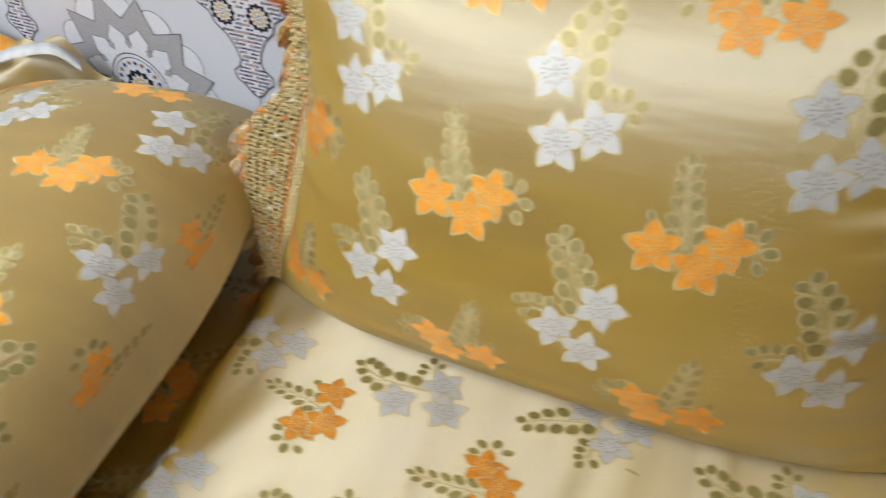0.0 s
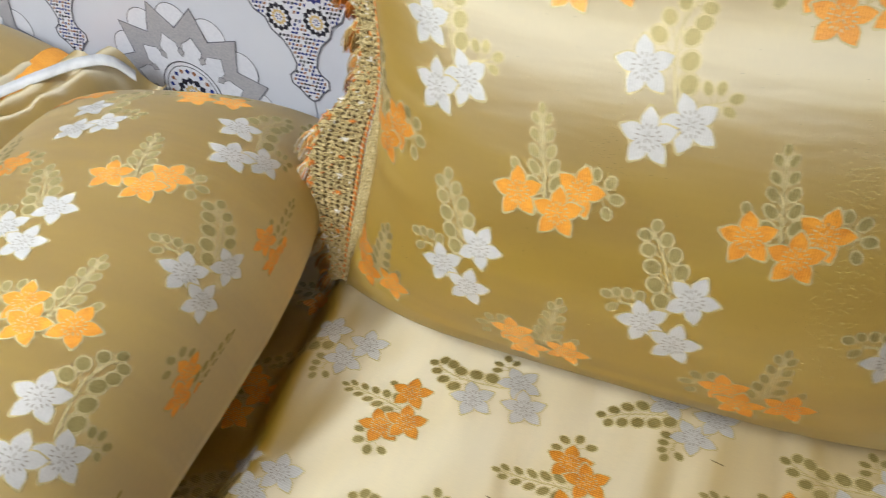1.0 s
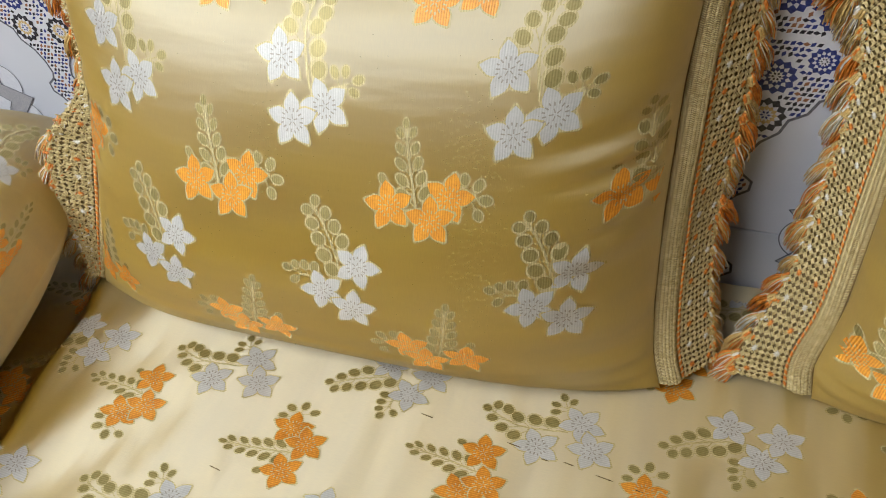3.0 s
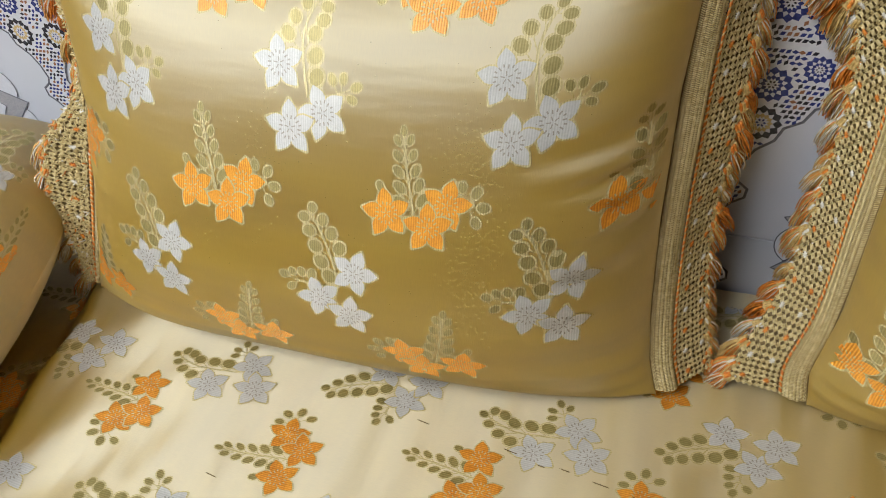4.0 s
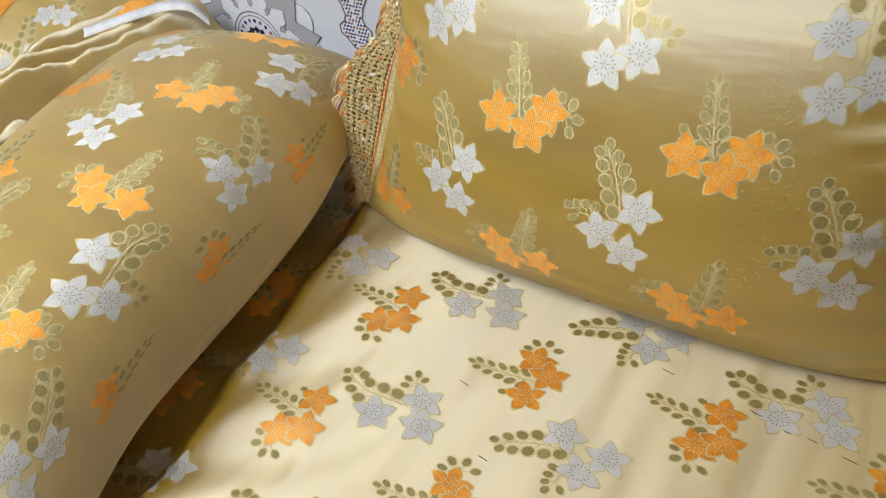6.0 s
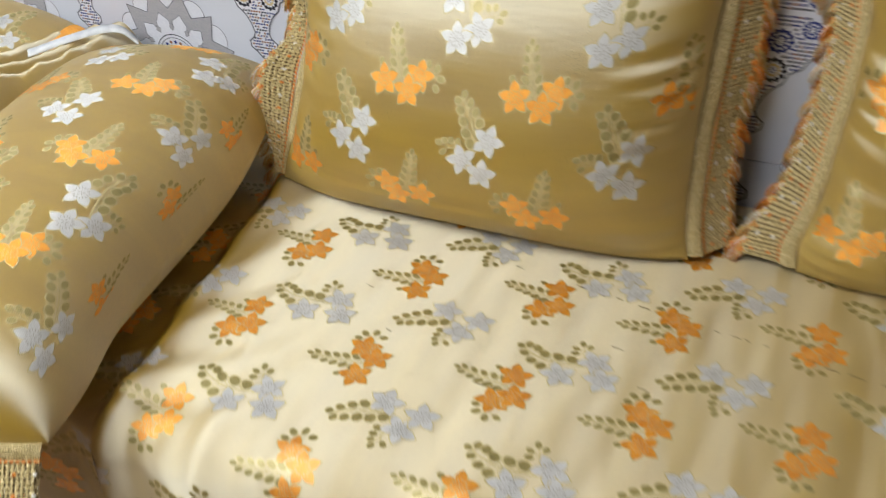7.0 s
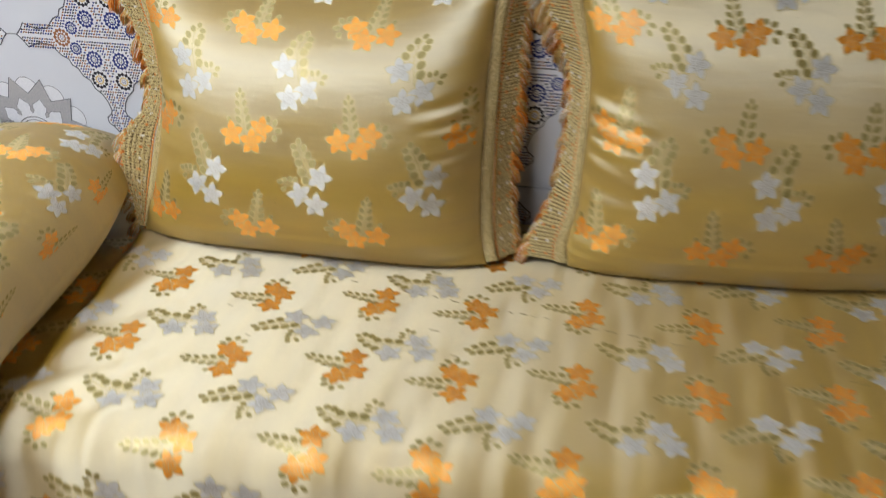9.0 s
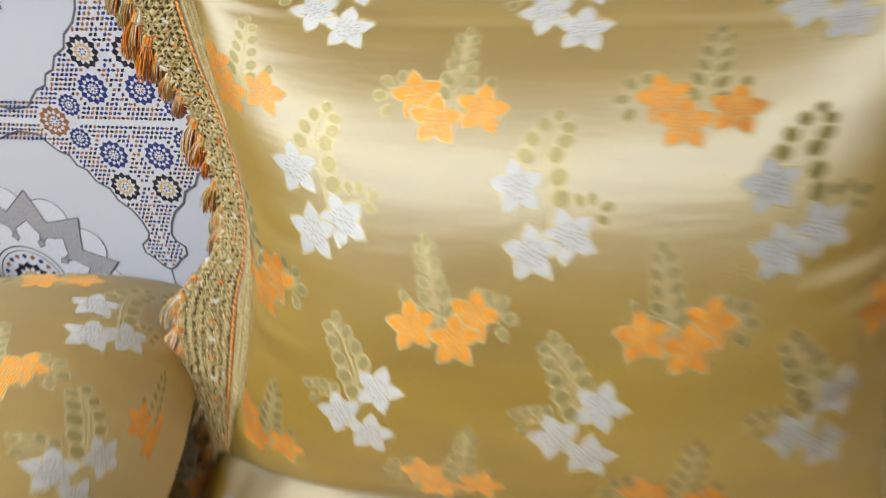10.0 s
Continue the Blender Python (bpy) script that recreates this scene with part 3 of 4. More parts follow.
SEAT_ROWS = [("orange_a", 0.450, 0.435), ("white_b", 0.540, 0.345), ("orange_b", 0.477, 0.243), ("white_a", 0.541, 0.147), ("orange_a", 0.464, 0.044), ("white_b", 0.585, -0.045),
             ("orange_b", 0.490, -0.151), ("white_a", 0.558, -0.232), ("orange_a", 0.492, -0.327), ("white_b", 0.604, -0.415), ("orange_b", 0.527, -0.510), ("white_a", 0.615, -0.628),
             ("orange_a", 0.530, -0.707), ("white_b", 0.483, -0.815), ("orange_b", 0.570, -0.905), ("white_a", 0.470, -1.010), ("orange_a", 0.560, -1.100), ("white_b", 0.520, -1.205)]
brocade(seat_fn, SOFA, lambda u, v: -0.40 < u < 0.80 and -1.28 < v < 0.52, SEAT_ROWS, 0.187, range(-5, 2), su=0.90)

def pulled_thread(x0, y0, ln):
    acc = Acc()
    a, b = Vector(seat_fn(y0, -x0)), Vector(seat_fn(y0 - 0.12 * ln, -x0 - ln))
    capsule(acc, a + Vector((0, 0, 0.0004)), b + Vector((0, 0, 0.0004)), 0.0006, 0)
    acc.link("pulled_thread", [CORD_DARK], SOFA, "short brown pulled thread")


rnd = random.Random(12)
at_x = 0.17
while at_x < 0.66:
    ln = rnd.uniform(0.006, 0.028)
    pulled_thread(at_x, 0.535 - 0.125 * (at_x - 0.17) + rnd.uniform(-0.003, 0.003), ln)
    at_x += ln + rnd.uniform(0.004, 0.03)
for x0, y0, ln in ((0.10, 0.30, 0.02), (-0.12, 0.42, 0.014), (0.30, 0.37, 0.018), (-0.05, 0.345, 0.012), (0.07, 0.545, 0.016), (0.25, 0.43, 0.02), (0.92, 0.44, 0.03), (0.80, 0.30, 0.02)):
    pulled_thread(x0, y0, ln)

core = Acc()
box(core, (-1.335, 0.30, 0.20), (1.335, YW - 0.012, 0.405), 0, 0.03)
core.link("core", [LINING], SOFA, "white foam core")
frame_acc = Acc()
box(frame_acc, (-1.35, 0.16, 0.02), (1.5, YW, 0.20), 0, 0.006)
tagged(frame_acc.link("sofa_base", [WOOD], None, ""), "dark wooden sofa base under the mattress", "sofa base")


def flecks(fn, parent, boxes, seed):
    """Loose metallic stitches that glint between the sprays."""
    rnd = random.Random(seed)
    acc = Acc()
    for u0, v0, su, sv, count in boxes:
        for k in range(count):
            u, v = rnd.gauss(u0, su), rnd.gauss(v0, sv)
            n = normal_at(fn, u, v)
            a, b = Vector(fn(u - 0.0005, v)), Vector(fn(u + 0.0005, v))
            capsule(acc, a + n * 0.0003, b + n * 0.0003, rnd.uniform(0.00020, 0.00036), 0, n)
    acc.link("glitter_weave", [FLECK], parent, "glinting gold flecks in the weave")["kind"] = "stuff"


# ---- standing back cushions ----
PROFILE = [(0.060, 0.452), (0.0, 0.457), (-0.032, 0.472), (-0.058, 0.505), (-0.076, 0.556), (-0.083, 0.610), (-0.0735, 0.660), (-0.0555, 0.710),
           (-0.021, 0.785), (0.006, 0.830), (0.043, 0.874), (0.091, 0.916), (0.136, 0.944), (0.170, 0.952), (0.196, 0.930), (0.198, 0.850), (0.19, 0.70), (0.17, 0.55), (0.12, 0.465)]
P_LINE, P_ARC = smooth_curve(PROFILE, 360)
for again in range(3):
    soft_line = P_LINE.copy()
    for k in range(70, 235):
        soft_line[k] = P_LINE[k - 14:k + 15].mean(axis=0)
    P_LINE = soft_line
P_ARC = np.concatenate([[0], np.cumsum(np.linalg.norm(np.diff(P_LINE, axis=0), axis=1))])
V_BOTTOM = float(P_ARC[np.argmin(np.hypot(P_LINE[:, 0], P_LINE[:, 1] - 0.457))])
V_TOP = float(P_ARC[np.argmax(P_LINE[:, 1])])


def cushion_fn(left, right, base_x, base_y, slope, wrinkle, half, lift):
    def fn(u, v):
        a = max(-1.0, min(1.0, u / half))
        dy, z = np.interp(v, P_ARC, P_LINE[:, 0]), np.interp(v, P_ARC, P_LINE[:, 1])
        up = (z - SEAT) / 0.494
        xl, xr = lerp_table(left, z), lerp_table(right, z)
        x = xl + (xr - xl) * (a + 1) / 2
        seam = 0.010 + 0.30 * (z - SEAT)
        room = YW - 0.014 - (base_y + slope * (x - base_x))
        lean = min(1.0, room / 0.205)
        dy, seam = dy - (1 - lean) * 0.03 * math.log1p(math.exp(dy / 0.03)), seam * lean
        g = max(0.0, 1 - abs(a) ** 3.4) ** 0.56
        reach = 0.45 + 0.55 * abs(math.sin(z * 31 + base_x * 5))
        pull = max(0.0, (abs(a) - 1 + 0.42 * reach) / (0.42 * reach)) ** 1.3
        bend = z + 0.05 * (1 - abs(a)) * math.sin(z * 19 + base_x)
        ridge = 1 - 2 * abs(math.sin(bend * 66 + 2.1 * math.sin(z * 26))) ** 1.3 + 0.2 * math.sin(bend * 171)
        band = max(0.0, 1 - ((up - 0.40) / 0.42) ** 2)
        fold = wrinkle[0 if a < 0 else 1] * pull * g ** 0.4 * ridge * band
        sag = 0.010 * noise.noise(Vector((x * 4, z * 4, base_x * 9)))
        y = base_y + slope * (x - base_x) + seam + (dy - seam) * g + fold + sag * g
        z = z + (0.03 * abs(a) ** 5 + lift) * max(0.0, up) ** 3 + 0.010 * abs(a) ** 6 * (1 - min(1, up * 4) if up < 0.25 else 0)
        return (x, min(y, YW - 0.012), max(z, SEAT - 0.004 + 0.008 * abs(a) ** 4))
    return fn


def back_cushion(label, left, right, base_x, base_y, slope, wrinkle, half, lift, rows, trims, glints):
    fn = cushion_fn(left, right, base_x, base_y, slope, wrinkle, half, lift)
    root = tagged(new("back_cushion"), label, "cushion", "back cushions")
    us = [half * math.copysign(1 - (1 - abs(t)) ** 1.6, t) for t in [-1 + 2 * i / 110 for i in range(111)]]
    sheet(fn, us, [P_ARC[-1] * i / 210 for i in range(211)] , [SATIN], "cover", root, "gold satin brocade cover")
    inside = lambda u, v: abs(u) < half * 0.985 and V_BOTTOM - 0.02 < v < V_TOP + 0.05
    brocade(fn, root, inside, rows, 0.2065, range(-2, 4))
    flecks(fn, root, glints, int(base_x * 10) + 3)
    zs = [0.462, 0.50, 0.56, 0.64, 0.72, 0.80, 0.88, 0.94, 0.975]
    for side, outs, opts in trims:
        pts = []
        for z in zs:
            k = int(np.argmin(np.abs(P_LINE[:int(len(P_LINE) * 0.68), 1] - min(z, 0.949))))
            p = fn(side * half, P_ARC[k])
            pts.append(p)
        pts[-1] = (pts[-1][0], pts[-1][1] + 0.01, pts[-1][2] + 0.02)
        trim(root, pts, [outs] * len(zs) if isinstance(outs, tuple) else outs, **opts)
    return root


A_LEFT = [(0.45, -0.395), (0.50, -0.385), (0.56, -0.365), (0.66, -0.344), (0.74, -0.340), (0.80, -0.350), (0.87, -0.371), (0.93, -0.384), (0.98, -0.392)]
A_RIGHT = [(0.45, 0.312), (0.50, 0.298), (0.56, 0.291), (0.66, 0.286), (0.78, 0.286), (0.90, 0.295), (0.98, 0.312)]
A_ROWS = [("orange_b", -0.076, 0.184), ("white_b", 0.041, 0.267), ("orange_a", -0.090, 0.361), ("white_a", 0.001, 0.455), ("orange_b", -0.078, 0.552), ("white_b", 0.024, 0.655)]
A_GLINTS = [(0.165, 0.400, 0.016, 0.034, 420), (-0.045, 0.395, 0.014, 0.030, 120), (0.17, 0.30, 0.012, 0.03, 160), (0.0, 0.36, 0.15, 0.10, 160)]
back_cushion("gold satin brocade back cushion leaning on the tiled wall", A_LEFT, A_RIGHT, 0.0, 0.622, 0.03, (0.0035, 0.0100), 0.33, 0.0, A_ROWS,
             [(1, (0.86, 0.45, 0), dict(seed=1, width=0.044, rib=0.025, roll=0.007, back=(0.62, 0.78, 0), lay=2.4, gap=0.020)),
              (-1, [(-0.25, -0.02, 0.05), (-0.55, -0.1, 0.2), (-1.25, -0.2, 0.40), (-1.55, -0.15, 0.20), (-0.85, 0.3, -0.2), (-1.0, 0.35, 0), (-1.25, 0.22, 0), (-1.35, 0.18, 0), (-1.35, 0.15, 0)],
               dict(seed=2, width=0.038, rib=0.013, shag=0.007, lay=1.5, gap=0.022))], A_GLINTS)
B_LEFT = [(0.45, 0.462), (0.50, 0.455), (0.58, 0.468), (0.71, 0.472), (0.80, 0.468), (0.90, 0.440), (0.98, 0.412)]
B_RIGHT = [(0.45, 1.185), (0.53, 1.168), (0.66, 1.150), (0.78, 1.140), (0.90, 1.132), (0.98, 1.140)]
B_ROWS = [("orange_a", -0.106, 0.190), ("white_a", -0.018, 0.287), ("orange_b", -0.092, 0.372), ("white_b", 0.026, 0.474), ("orange_a", -0.092, 0.548), ("white_a", -0.010, 0.645)]
B_OUTS = [(-1.05, 0.05, 0.05), (-0.92, 0.10, 0), (-0.72, 0.45, 0), (-0.52, 0.85, 0), (-0.50, 0.85, 0), (-0.65, 0.70, 0), (-0.85, 0.40, 0), (-0.90, 0.30, 0), (-0.90, 0.30, 0)]
back_cushion("gold satin brocade back cushion with gathered end and tasselled braid", B_LEFT, B_RIGHT, 0.80, 0.705, 0.13, (0.0100, 0.0050), 0.36, 0.04, B_ROWS,
             [(-1, B_OUTS, dict(seed=3, width=0.048, rib=0.024, roll=0.006, lay=2.0, gap=0.020)), (1, (0.6, 0.5, 0), dict(seed=4, width=0.030, lay=1.9, gap=0.026))], [(0.0, 0.37, 0.16, 0.10, 200)])


# ---- cushion lying in the corner ----
L_C, L_E1, L_E2 = Vector((-0.590, 0.344, 0)), Vector((0.22, -0.976, 0)), Vector((0.976, 0.22, 0))
L_HU, L_HV = 0.215, 0.425


def lying_fn(u, v):
    a, b = max(-1.0, min(1.0, u / L_HU)), max(-1.0, min(1.0, -v / L_HV))
    ga, gb = max(0.0, 1 - abs(a) ** 2.6) ** 0.52, max(0.0, 1 - abs(b) ** (14.0 if b > 0 else 3.0)) ** 0.5
    wide = 1 + (0.07 * math.exp(-((b + 0.40) / 0.34) ** 2) - 0.11 * math.exp(-((b - 0.45) / 0.36) ** 2) if a > 0 else 0.0) - 0.06 * max(0.0, (b - 0.72) / 0.28) ** 2
    p = L_C + L_E2 * (a * L_HU * wide) + L_E1 * (b * L_HV * (1 - 0.035 * abs(a) ** 4))
    z = 0.530 - 0.030 * b + (0.140 - 0.030 * max(0.0, b) ** 2) * ga * gb
    z += 0.004 * noise.noise(Vector((p.x * 6, p.y * 5, 1))) * ga * gb
    return (p.x, min(p.y, YW - 0.012), z)


def lying_under(u, v):
    x, y, z = lying_fn(u, v)
    a, b = max(-1.0, min(1.0, u / L_HU)), max(-1.0, min(1.0, -v / L_HV))
    g = (max(0.0, 1 - abs(a) ** 3) * max(0.0, 1 - abs(b) ** 3)) ** 0.9
    return (x, y, 0.530 - 0.030 * b - (0.106 - 0.030 * b) * min(1.0, 1.25 * g))


LYING = tagged(new("lying_cushion"), "gold satin brocade cushion lying flat in the sofa corner", "cushion", "loose cushions")
warp = lambda h, n: [h * math.copysign(1 - (1 - abs(t)) ** 1.7, t) for t in [-1 + 2 * i / n for i in range(n + 1)]]
sheet(lying_fn, warp(L_HU, 90), warp(L_HV, 110), [SATIN], "cover", LYING, "olive-gold satin brocade cover")
sheet(lying_under, warp(L_HU, 50), warp(L_HV, 60), [SATIN], "underside", LYING, flip=True)
def lying_cloth(u, v):
    """The cover by cloth length: past the crown it rolls over the side."""
    if abs(u) > 0.15:
        u = math.copysign(0.15 + 0.064 * (1 - math.exp(-(abs(u) - 0.15) / 0.064)), u)
    return lying_fn(u, v)


LYING_ROWS = [("orange_b", 0.064, 0.340), ("white_a", 0.146, 0.252), ("orange_a", 0.072, 0.148), ("white_b", 0.184, 0.062), ("orange_b", 0.080, -0.040), ("white_a", 0.142, -0.142), ("orange_a", 0.088, -0.230), ("white_b", 0.196, -0.330)]
brocade(lying_cloth, LYING, lambda u, v: abs(u) < 0.285 and abs(v) < L_HV * 0.985, LYING_ROWS, 0.184, range(-2, 2))
front = [lying_fn(L_HU * t, -L_HV) for t in (-0.97, -0.7, -0.4, -0.1, 0.2, 0.5, 0.75, 0.97)]
trim(LYING, front, [(0.10, -0.52, -0.80)] * 8, width=0.055, seed=5, rib=0.020, lay=0.8, gap=0.016, shag=0.003)


# ---- rumpled cover and white zip strip behind the lying cushion ----
def ribbon(acc, pts, across, w, mat, thick=0.0012, n=40):
    line, s = smooth_curve(pts, n)
    vs, fs = [], []
    for i, p in enumerate(line):
        c = Vector(across).normalized()
        p = Vector(p)
        up = Vector((0, 0, thick))
        vs += [p - c * w / 2, p + c * w / 2, p + c * w / 2 - up, p - c * w / 2 - up]
    for i in range(len(line) - 1):
        for k in range(4):
            fs.append((4 * i + k, 4 * i + (k + 1) % 4, 4 * i + 4 + (k + 1) % 4, 4 * i + 4 + k))
    acc.add(vs, fs, mat)


strip = Acc()
ribbon(strip, [(-1.20, 0.50, 0.555), (-1.08, 0.575, 0.590), (-0.985, 0.635, 0.603), (-0.915, 0.690, 0.622), (-0.862, 0.728, 0.634), (-0.825, 0.748, 0.632), (-0.800, 0.760, 0.606)], (-0.25, 0.55, 0.8), 0.015, 0)
strip.link("zip_strip", [LINING], LYING, "white cotton zip strip")


def fold_fn(u, v):
    """Loose folds of cover cloth gathered along the lying cushion."""
    a, b = Vector((-0.845, 0.795, 0.60)), Vector((-0.86, 0.20, 0.56))
    p = a.lerp(b, u / 0.6)
    side = Vector((-0.92, -0.30, 0.0))
    fold = math.sin(v * 88 - 9 * u + 0.6 + 1.8 * math.sin(u * 14))
    lift = 0.030 * math.copysign(abs(fold) ** 0.7, fold) + 0.014 * math.sin(v * 41 + 15 * u) + 0.014 * noise.noise(Vector((u * 22, v * 34, 4))) + 0.006 * noise.noise(Vector((u * 60, v * 80, 1)))
    drop = -0.9 * max(0.0, 0.025 - v) - 0.15 * v - 0.6 * max(0.0, v - 0.17)
    q = p + side * (v + 0.010 * math.sin(u * 9)) + Vector((0, 0, 0.022 + lift * min(1.0, 0.35 + u * 2.2) + drop))
    return (q.x, min(q.y, YW - 0.012), q.z)


sheet(fold_fn, steps(0.0, 0.60, 0.008), steps(-0.05, 0.24, 0.004), [SATIN], "gathered_cover", LYING, "crumpled gold satin folds", flip=True)


# ---- far cushion in the corner ----
def far_fn(u, v):
    a, b = max(-1.0, min(1.0, u / 0.24)), max(-1.0, min(1.0, v / 0.17))
    g = (max(0.0, 1 - abs(a) ** 3.2) * max(0.0, 1 - abs(b) ** 3.2)) ** 0.5
    x = -1.155 + a * 0.24 - 0.03 * b
    y = 0.650 + b * 0.165 - 0.25 * a * 0.05
    return (x, min(y, YW - 0.014), 0.545 + 0.045 * b + 0.085 * g - 0.02 * a)


FAR = tagged(new("corner_cushion"), "pale gold cushion with orange satin ends in the corner", "cushion", "loose cushions")
sheet(far_fn, warp(0.24, 60), warp(0.17, 50), [SATIN], "cover", FAR)
sheet(lambda u, v: (far_fn(u, v)[0], far_fn(u, v)[1], min(far_fn(u, v)[2] - 0.004, 0.47 + 0.06 * (abs(u) / 0.24) ** 6)), warp(0.24, 20), warp(0.17, 16), [SATIN], "underside", FAR, flip=True)
for t0, t1 in ((0.80, 0.992), (-0.30, 0.02)):
    end = Acc()
    n, m = 40, 8
    vs, uvs = [], []
    for i in range(n + 1):
        q = -0.99 + 1.98 * i / n
        for k in range(m + 1):
            t = t0 + (t1 - t0) * k / m
            p = Vector(far_fn(0.24 * t, 0.17 * q)) + normal_at(far_fn, 0.24 * t, 0.17 * q) * 0.0015
            vs.append(p)
            uvs.append((0.24 * t, 0.17 * q))
    end.add(vs, [((m + 1) * i + k, (m + 1) * i + k + 1, (m + 1) * (i + 1) + k + 1, (m + 1) * (i + 1) + k) for i in range(n) for k in range(m)], 0, uvs)
    end.link("edging", [ORANGE], FAR, "shiny orange satin band")
far_in = lambda u, v: abs(u) < 0.19 and abs(v) < 0.15
for u, v, kind in ((0.10, 0.02, "white_a"), (0.10, -0.11, "white_b")):
    spray(kind, far_fn, u, v, FAR, far_in)


# ---- mattress of the side bench ----
SIDE_EDGE = [(-0.60, 0.960), (0.045, 0.988), (0.174, 1.000), (0.313, 1.016), (0.406, 1.042), (0.53, 1.098), (0.72, 1.175), (0.93, 1.251)]
SIDE_R, SIDE_TOP = 0.026, 0.528


def side_fn(u, v):
    e = lerp_table(SIDE_EDGE, u)
    d = -v
    if d >= SIDE_R:
        k = 0.004 * noise.noise(Vector((d * 7, u * 3, 2))) + 0.002 * math.sin(u * 30 + d * 40) * math.exp(-d / 0.12)
        return (e + d, u, SIDE_TOP + 0.02 * min(1.0, d / 0.3) + k)
    a = min((SIDE_R - d) / SIDE_R, math.pi / 2)
    drop = max(0.0, SIDE_R - d - SIDE_R * math.pi / 2)
    return (e + SIDE_R - SIDE_R * math.sin(a) + 0.004 * math.sin(u * 40) * math.exp(-drop / 0.1), u, SIDE_TOP - SIDE_R + SIDE_R * math.cos(a) - drop)


SIDE = tagged(new("seat_mattress"), "side bench mattress in gold satin brocade with a soft rounded edge", "mattress", "sofa mattresses")
sheet(side_fn, steps(-0.55, YW - 0.008, 0.010), steps(-0.95, 0.34, 0.008), [SATIN], "cover", SIDE, "gold satin brocade cover")
SIDE_ROWS = [("orange_a", 0.265, -0.480), ("white_b", 0.440, -0.390), ("orange_b", 0.265, -0.285), ("white_a", 0.440, -0.190), ("orange_a", 0.265, -0.090), ("white_b", 0.440, -0.010), ("orange_b", 0.265, 0.105)]
brocade(side_fn, SIDE, lambda u, v: -0.45 < u < 0.78 and -0.8 < v < 0.14, SIDE_ROWS, 0.182, range(-3, 3), su=0.90)
side_core = Acc()
box(side_core, (1.34, -0.54, 0.20), (1.90, YW - 0.012, 0.515), 0, 0.03)
side_core.link("core", [LINING], SIDE, "white foam core")
side_base = Acc()
box(side_base, (1.30, -0.56, 0.02), (1.93, 0.15, 0.20), 0, 0.006)
tagged(side_base.link("sofa_base", [WOOD], None, ""), "dark wooden base of the side bench", "sofa base")


# ---- tiles with printed ornament ----
TW, TH, TX, TZ = 0.442, 0.244, -0.549, 0.785
TILE_ACC = Acc()
box(TILE_ACC, (0.0010, 0, 0.0010), (TW - 0.0010, 0.008, TH - 0.0010), 0, 0.0007)
TILE_MESH = TILE_ACC.mesh("tile", [TILE], smooth=False)
for i in range(-7, 9):
    for j in range(-3, 8):
        x, z = TX + i * TW, TZ + j * TH
        if x < X0 or x + TW > X1 or z < 0.0 or z + TH > CEILING:
            continue
        ob = new("tile", TILE_MESH)
        ob.location = (x, YW, z)
        ob.parent = WALL


def flat(acc, pts, mat, layer):
    """A printed patch on the wall's face, facing the room."""
    y = -0.00025 * layer
    area = sum(pts[i][0] * pts[(i + 1) % len(pts)][1] - pts[(i + 1) % len(pts)][0] * pts[i][1] for i in range(len(pts)))
    if area < 0:
        pts = pts[::-1]
    acc.add([(x, y, z) for x, z in pts], [tuple(range(len(pts)))], mat)


def stroke(acc, pts, w, mat, layer, closed=False):
    ring = pts + [pts[0]] if closed else pts
    for (x0, z0), (x1, z1) in zip(ring, ring[1:]):
        d = math.hypot(x1 - x0, z1 - z0)
        if d < 1e-6:
            continue
        nx, nz = -(z1 - z0) / d * w / 2, (x1 - x0) / d * w / 2
        ex, ez = (x1 - x0) / d * w * 0.3, (z1 - z0) / d * w * 0.3
        flat(acc, [(x0 - ex - nx, z0 - ez - nz), (x1 + ex - nx, z1 + ez - nz), (x1 + ex + nx, z1 + ez + nz), (x0 - ex + nx, z0 - ez + nz)], mat, layer)


PRINTS = [PRINT_PALE, PRINT_GREY, PRINT_LINE, PRINT_BLACK, PRINT_BLUE, PRINT_BROWN, PRINT_OCHRE]


def rosette(acc, cx, cz, r, dark, layer=3):
    flat(acc, [(cx + r * 1.02 * math.cos(k * math.pi / 10), cz + r * 1.02 * math.sin(k * math.pi / 10)) for k in range(20)], 0, layer)
    for k in range(12):
        a = k * math.pi / 6
        for r0, r1, w, m in ((0.54, 1.0, 0.25, dark), (0.26, 0.56, 0.13, 6 if dark == 3 else dark), (0.08, 0.26, 0.06, 3 if dark == 4 else 4)):
            if r0 < 0.2 and k % 2:
                continue
            c, s = math.cos(a), math.sin(a)
            mid = (r0 + r1) / 2
            flat(acc, [(cx + r * (c * r0), cz + r * (s * r0)), (cx + r * (c * mid - s * w), cz + r * (s * mid + c * w)), (cx + r * c * r1, cz + r * s * r1), (cx + r * (c * mid + s * w), cz + r * (s * mid - c * w))], m, layer + 1)


def cross_half():
    """One quarter of the cross's outline, from the side tip to the lower tip."""
    return [(0.2080, 0.0), (0.196, 0.012), (0.186, 0.026), (0.172, 0.020), (0.155, 0.015), (0.128, 0.018), (0.118, 0.030), (0.108, 0.040), (0.094, 0.046), (0.088, 0.060),
            (0.076, 0.066), (0.068, 0.082), (0.052, 0.092), (0.046, 0.108), (0.030, 0.122), (0.021, 0.138), (0.016, 0.156), (0.020, 0.166), (0.031, 0.175), (0.030, 0.187), (0.018, 0.196), (0.009, 0.207), (0.0, 0.212)]


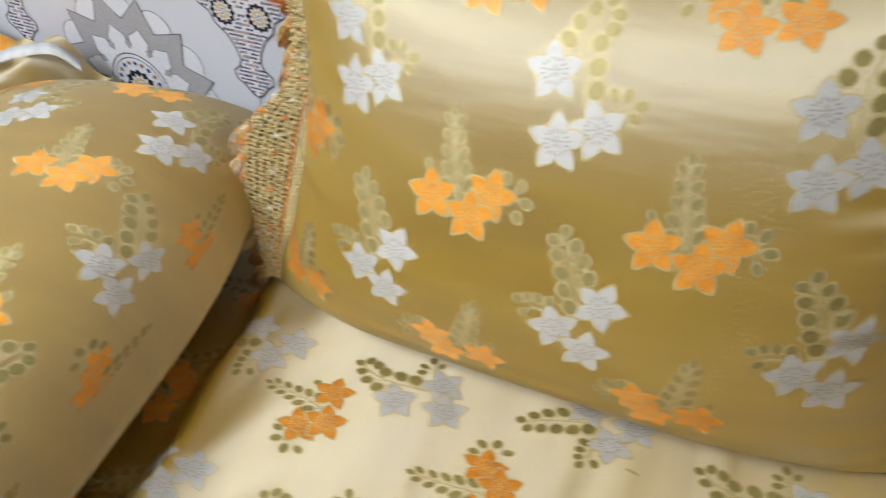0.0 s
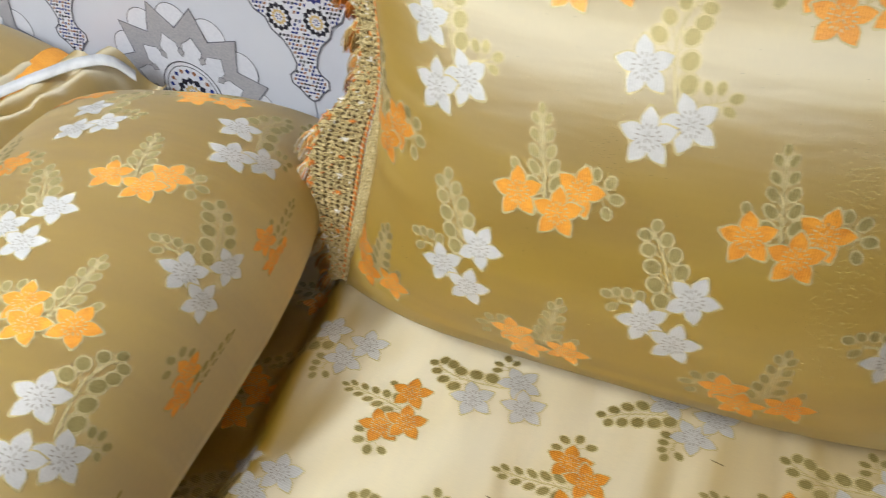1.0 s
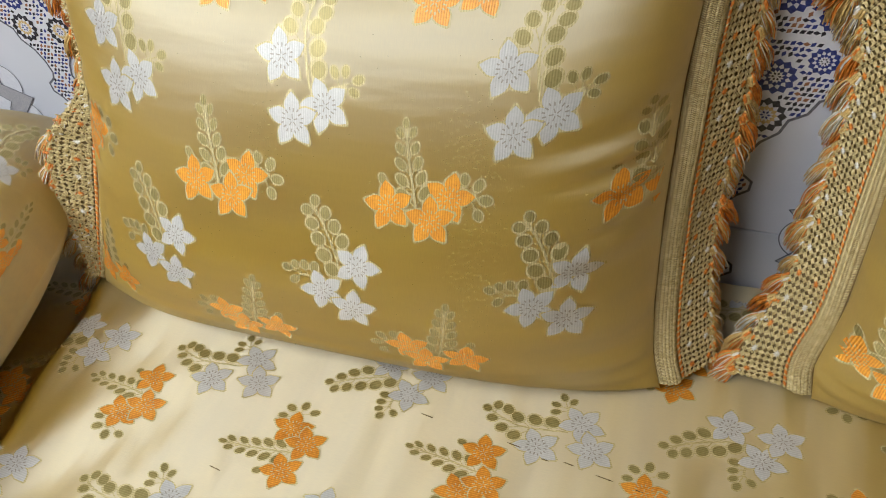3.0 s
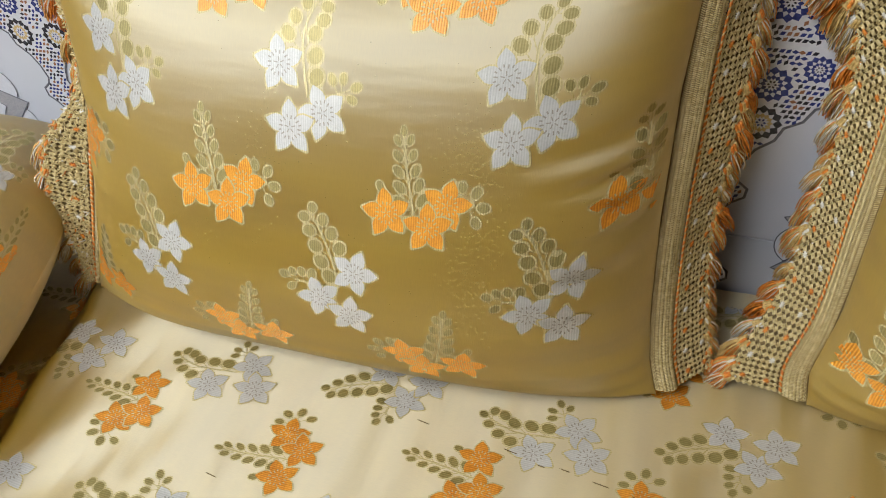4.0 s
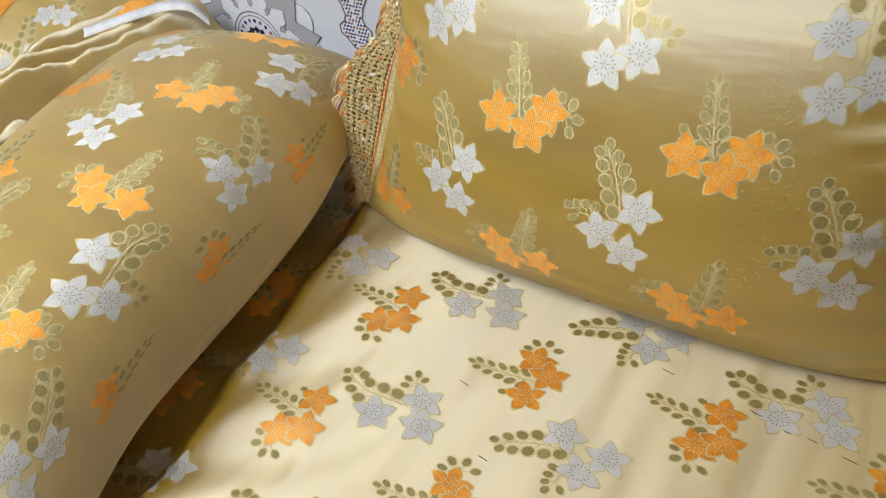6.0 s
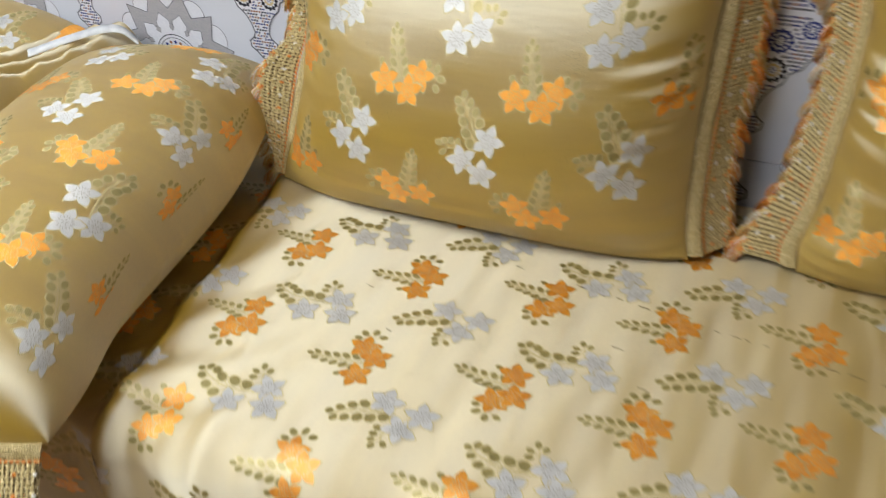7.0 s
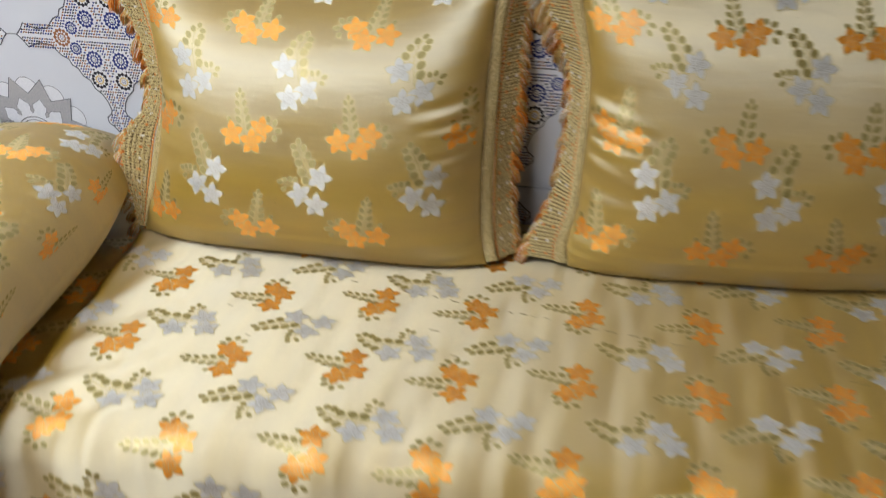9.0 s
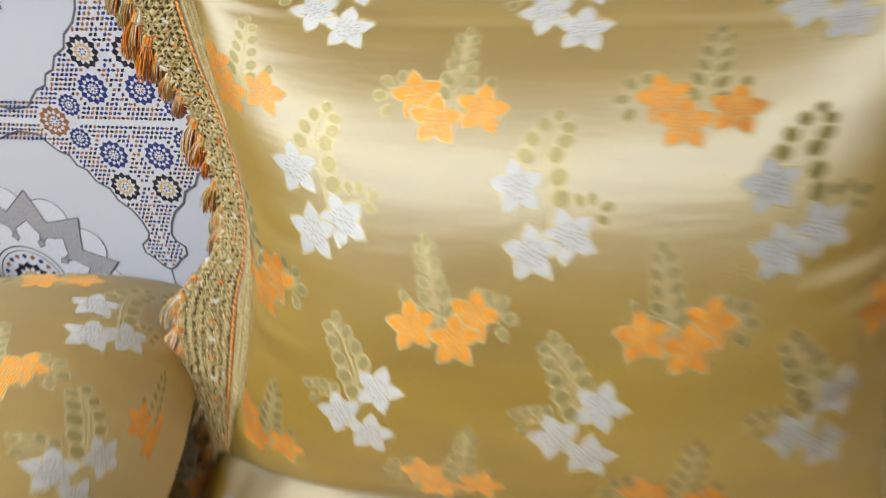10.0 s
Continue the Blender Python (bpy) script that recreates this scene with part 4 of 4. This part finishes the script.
def cross_mesh():
    acc = Acc()
    q = cross_half()
    ring = [(x, z) for x, z in q] + [(-x, z) for x, z in q[::-1][1:]] + [(-x, -z) for x, z in q[1:]] + [(x, -z) for x, z in q[::-1][1:-1]]
    tris = tessellate_polygon([[Vector((x, z, 0)) for x, z in ring]])
    acc.add([(x, -0.0003, z) for x, z in ring], tris, 0)
    stroke(acc, ring, 0.0030, 2, 2, closed=True)
    rnd = random.Random(4)
    qx = np.array([p[0] for p in q[::-1]])
    qz = np.array([p[1] for p in q[::-1]])
    blocks = [(s1 * 0.029, s2 * 0.088, 0.021, 3) for s1 in (1, -1) for s2 in (1, -1)] + [(s1 * 0.031, s2 * 0.043, 0.020, 4) for s1 in (1, -1) for s2 in (1, -1)]
    blocks += [(s1 * 0.098, 0.0, 0.021, 5) for s1 in (1, -1)] + [(s1 * 0.070, s2 * 0.022, 0.015, 4) for s1 in (1, -1) for s2 in (1, -1)]
    for x, z, r, m in blocks:
        rosette(acc, x, z, r, m)
    step = 0.0060
    for i in range(-35, 36):
        for j in range(-35, 36):
            x, z = i * step + (0.5 * step if j % 2 else 0), j * step
            if any((x - bx) ** 2 + (z - bz) ** 2 < (r * 1.12) ** 2 for bx, bz, r, m in blocks) or abs(x) < 0.0022 or abs(z) < 0.0022:
                continue
            far = max(float(np.interp(abs(z), q_z, q_x)) for q_z, q_x in ((np.maximum.accumulate(qz[::-1]), qx[::-1]),))
            if abs(x) > far - 0.004:
                continue
            s = 0.0029
            a = rnd.choice((0, 0.785, 0.5, 1.1))
            m = rnd.choices((3, 4, 5), (4, 5, 3))[0]
            pts = [(x + s * 1.25 * math.cos(a), z + s * 1.25 * math.sin(a)), (x - s * 0.75 * math.sin(a), z + s * 0.75 * math.cos(a)), (x - s * 1.25 * math.cos(a), z - s * 1.25 * math.sin(a)), (x + s * 0.75 * math.sin(a), z - s * 0.75 * math.cos(a))]
            flat(acc, pts, m, 2)
    return acc.mesh("printed_cross", PRINTS, smooth=False)


def medallion_mesh():
    acc = Acc()
    tips = 12
    for k in range(tips):
        a = k * 2 * math.pi / tips
        arc = [(0.118 * math.cos(a) + 0.030 * math.cos(a + t), 0.118 * math.sin(a) + 0.030 * math.sin(a + t)) for t in [-1.7 + 3.4 * i / 14 for i in range(15)]]
        flat(acc, arc, 0, 1)
        stroke(acc, arc, 0.0013, 2, 2)
    star = []
    for k in range(tips):
        a = (k + 0.5) * 2 * math.pi / tips
        star += [(0.150 * math.cos(a), 0.150 * math.sin(a)), (0.110 * math.cos(a + math.pi / tips), 0.110 * math.sin(a + math.pi / tips))]
    n = len(star)
    acc.add([(x, -0.00075, z) for x, z in star] + [(0, -0.00075, 0)], [(i, (i + 1) % n, n) for i in range(n)], 1)
    stroke(acc, star, 0.0015, 2, 4, closed=True)
    lobes = []
    for k in range(tips):
        a = (k + 0.5) * 2 * math.pi / tips
        for da, r in ((-0.235, 0.070), (-0.20, 0.086), (-0.10, 0.092), (0.0, 0.102), (0.10, 0.092), (0.20, 0.086), (0.235, 0.070)):
            lobes.append((r * math.cos(a + da), r * math.sin(a + da)))
    n = len(lobes)
    acc.add([(x, -0.0012, z) for x, z in lobes] + [(0, -0.0012, 0)], [(i, (i + 1) % n, n) for i in range(n)], 0)
    stroke(acc, lobes, 0.0010, 2, 6, closed=True)
    for k in range(tips):
        a = k * 2 * math.pi / tips
        c, s = math.cos(a), math.sin(a)
        drop = [(0.064, 0), (0.072, 0.006), (0.080, 0), (0.072, -0.006)]
        flat(acc, [(c * p - s * q, s * p + c * q) for p, q in drop], 1, 7)
        stroke(acc, [(c * p - s * q, s * p + c * q) for p, q in drop], 0.0008, 2, 8, closed=True)
    circ = lambda r, n=40: [(r * math.cos(2 * math.pi * k / n), r * math.sin(2 * math.pi * k / n)) for k in range(n)]
    stroke(acc, circ(0.055), 0.0022, 2, 7, closed=True)
    stroke(acc, circ(0.048), 0.0016, 2, 7, closed=True)
    rosette(acc, 0, 0, 0.030, 3, 7)
    for k in range(20):
        a = k * math.pi / 10
        flat(acc, [(0.039 * math.cos(a) + 0.0045 * math.cos(a + t), 0.039 * math.sin(a) + 0.0045 * math.sin(a + t)) for t in (0, 1.4, 3.14, 4.9)], 4 if k % 2 else 5, 8)
    return acc.mesh("printed_star", PRINTS, smooth=False)


CROSS, STAR = cross_mesh(), medallion_mesh()
for i in range(-6, 7):
    for j in range(-1, 4):
        ob = new("printed_cross", CROSS)
        ob.location = (TX + i * TW, YW - 0.0004, TZ + j * 2 * TH)
        ob.parent = WALL
        ob = new("printed_star", STAR)
        ob.location = (TX + (i + 0.5) * TW, YW - 0.0004, TZ + (2 * j - 1) * TH)
        ob.parent = WALL
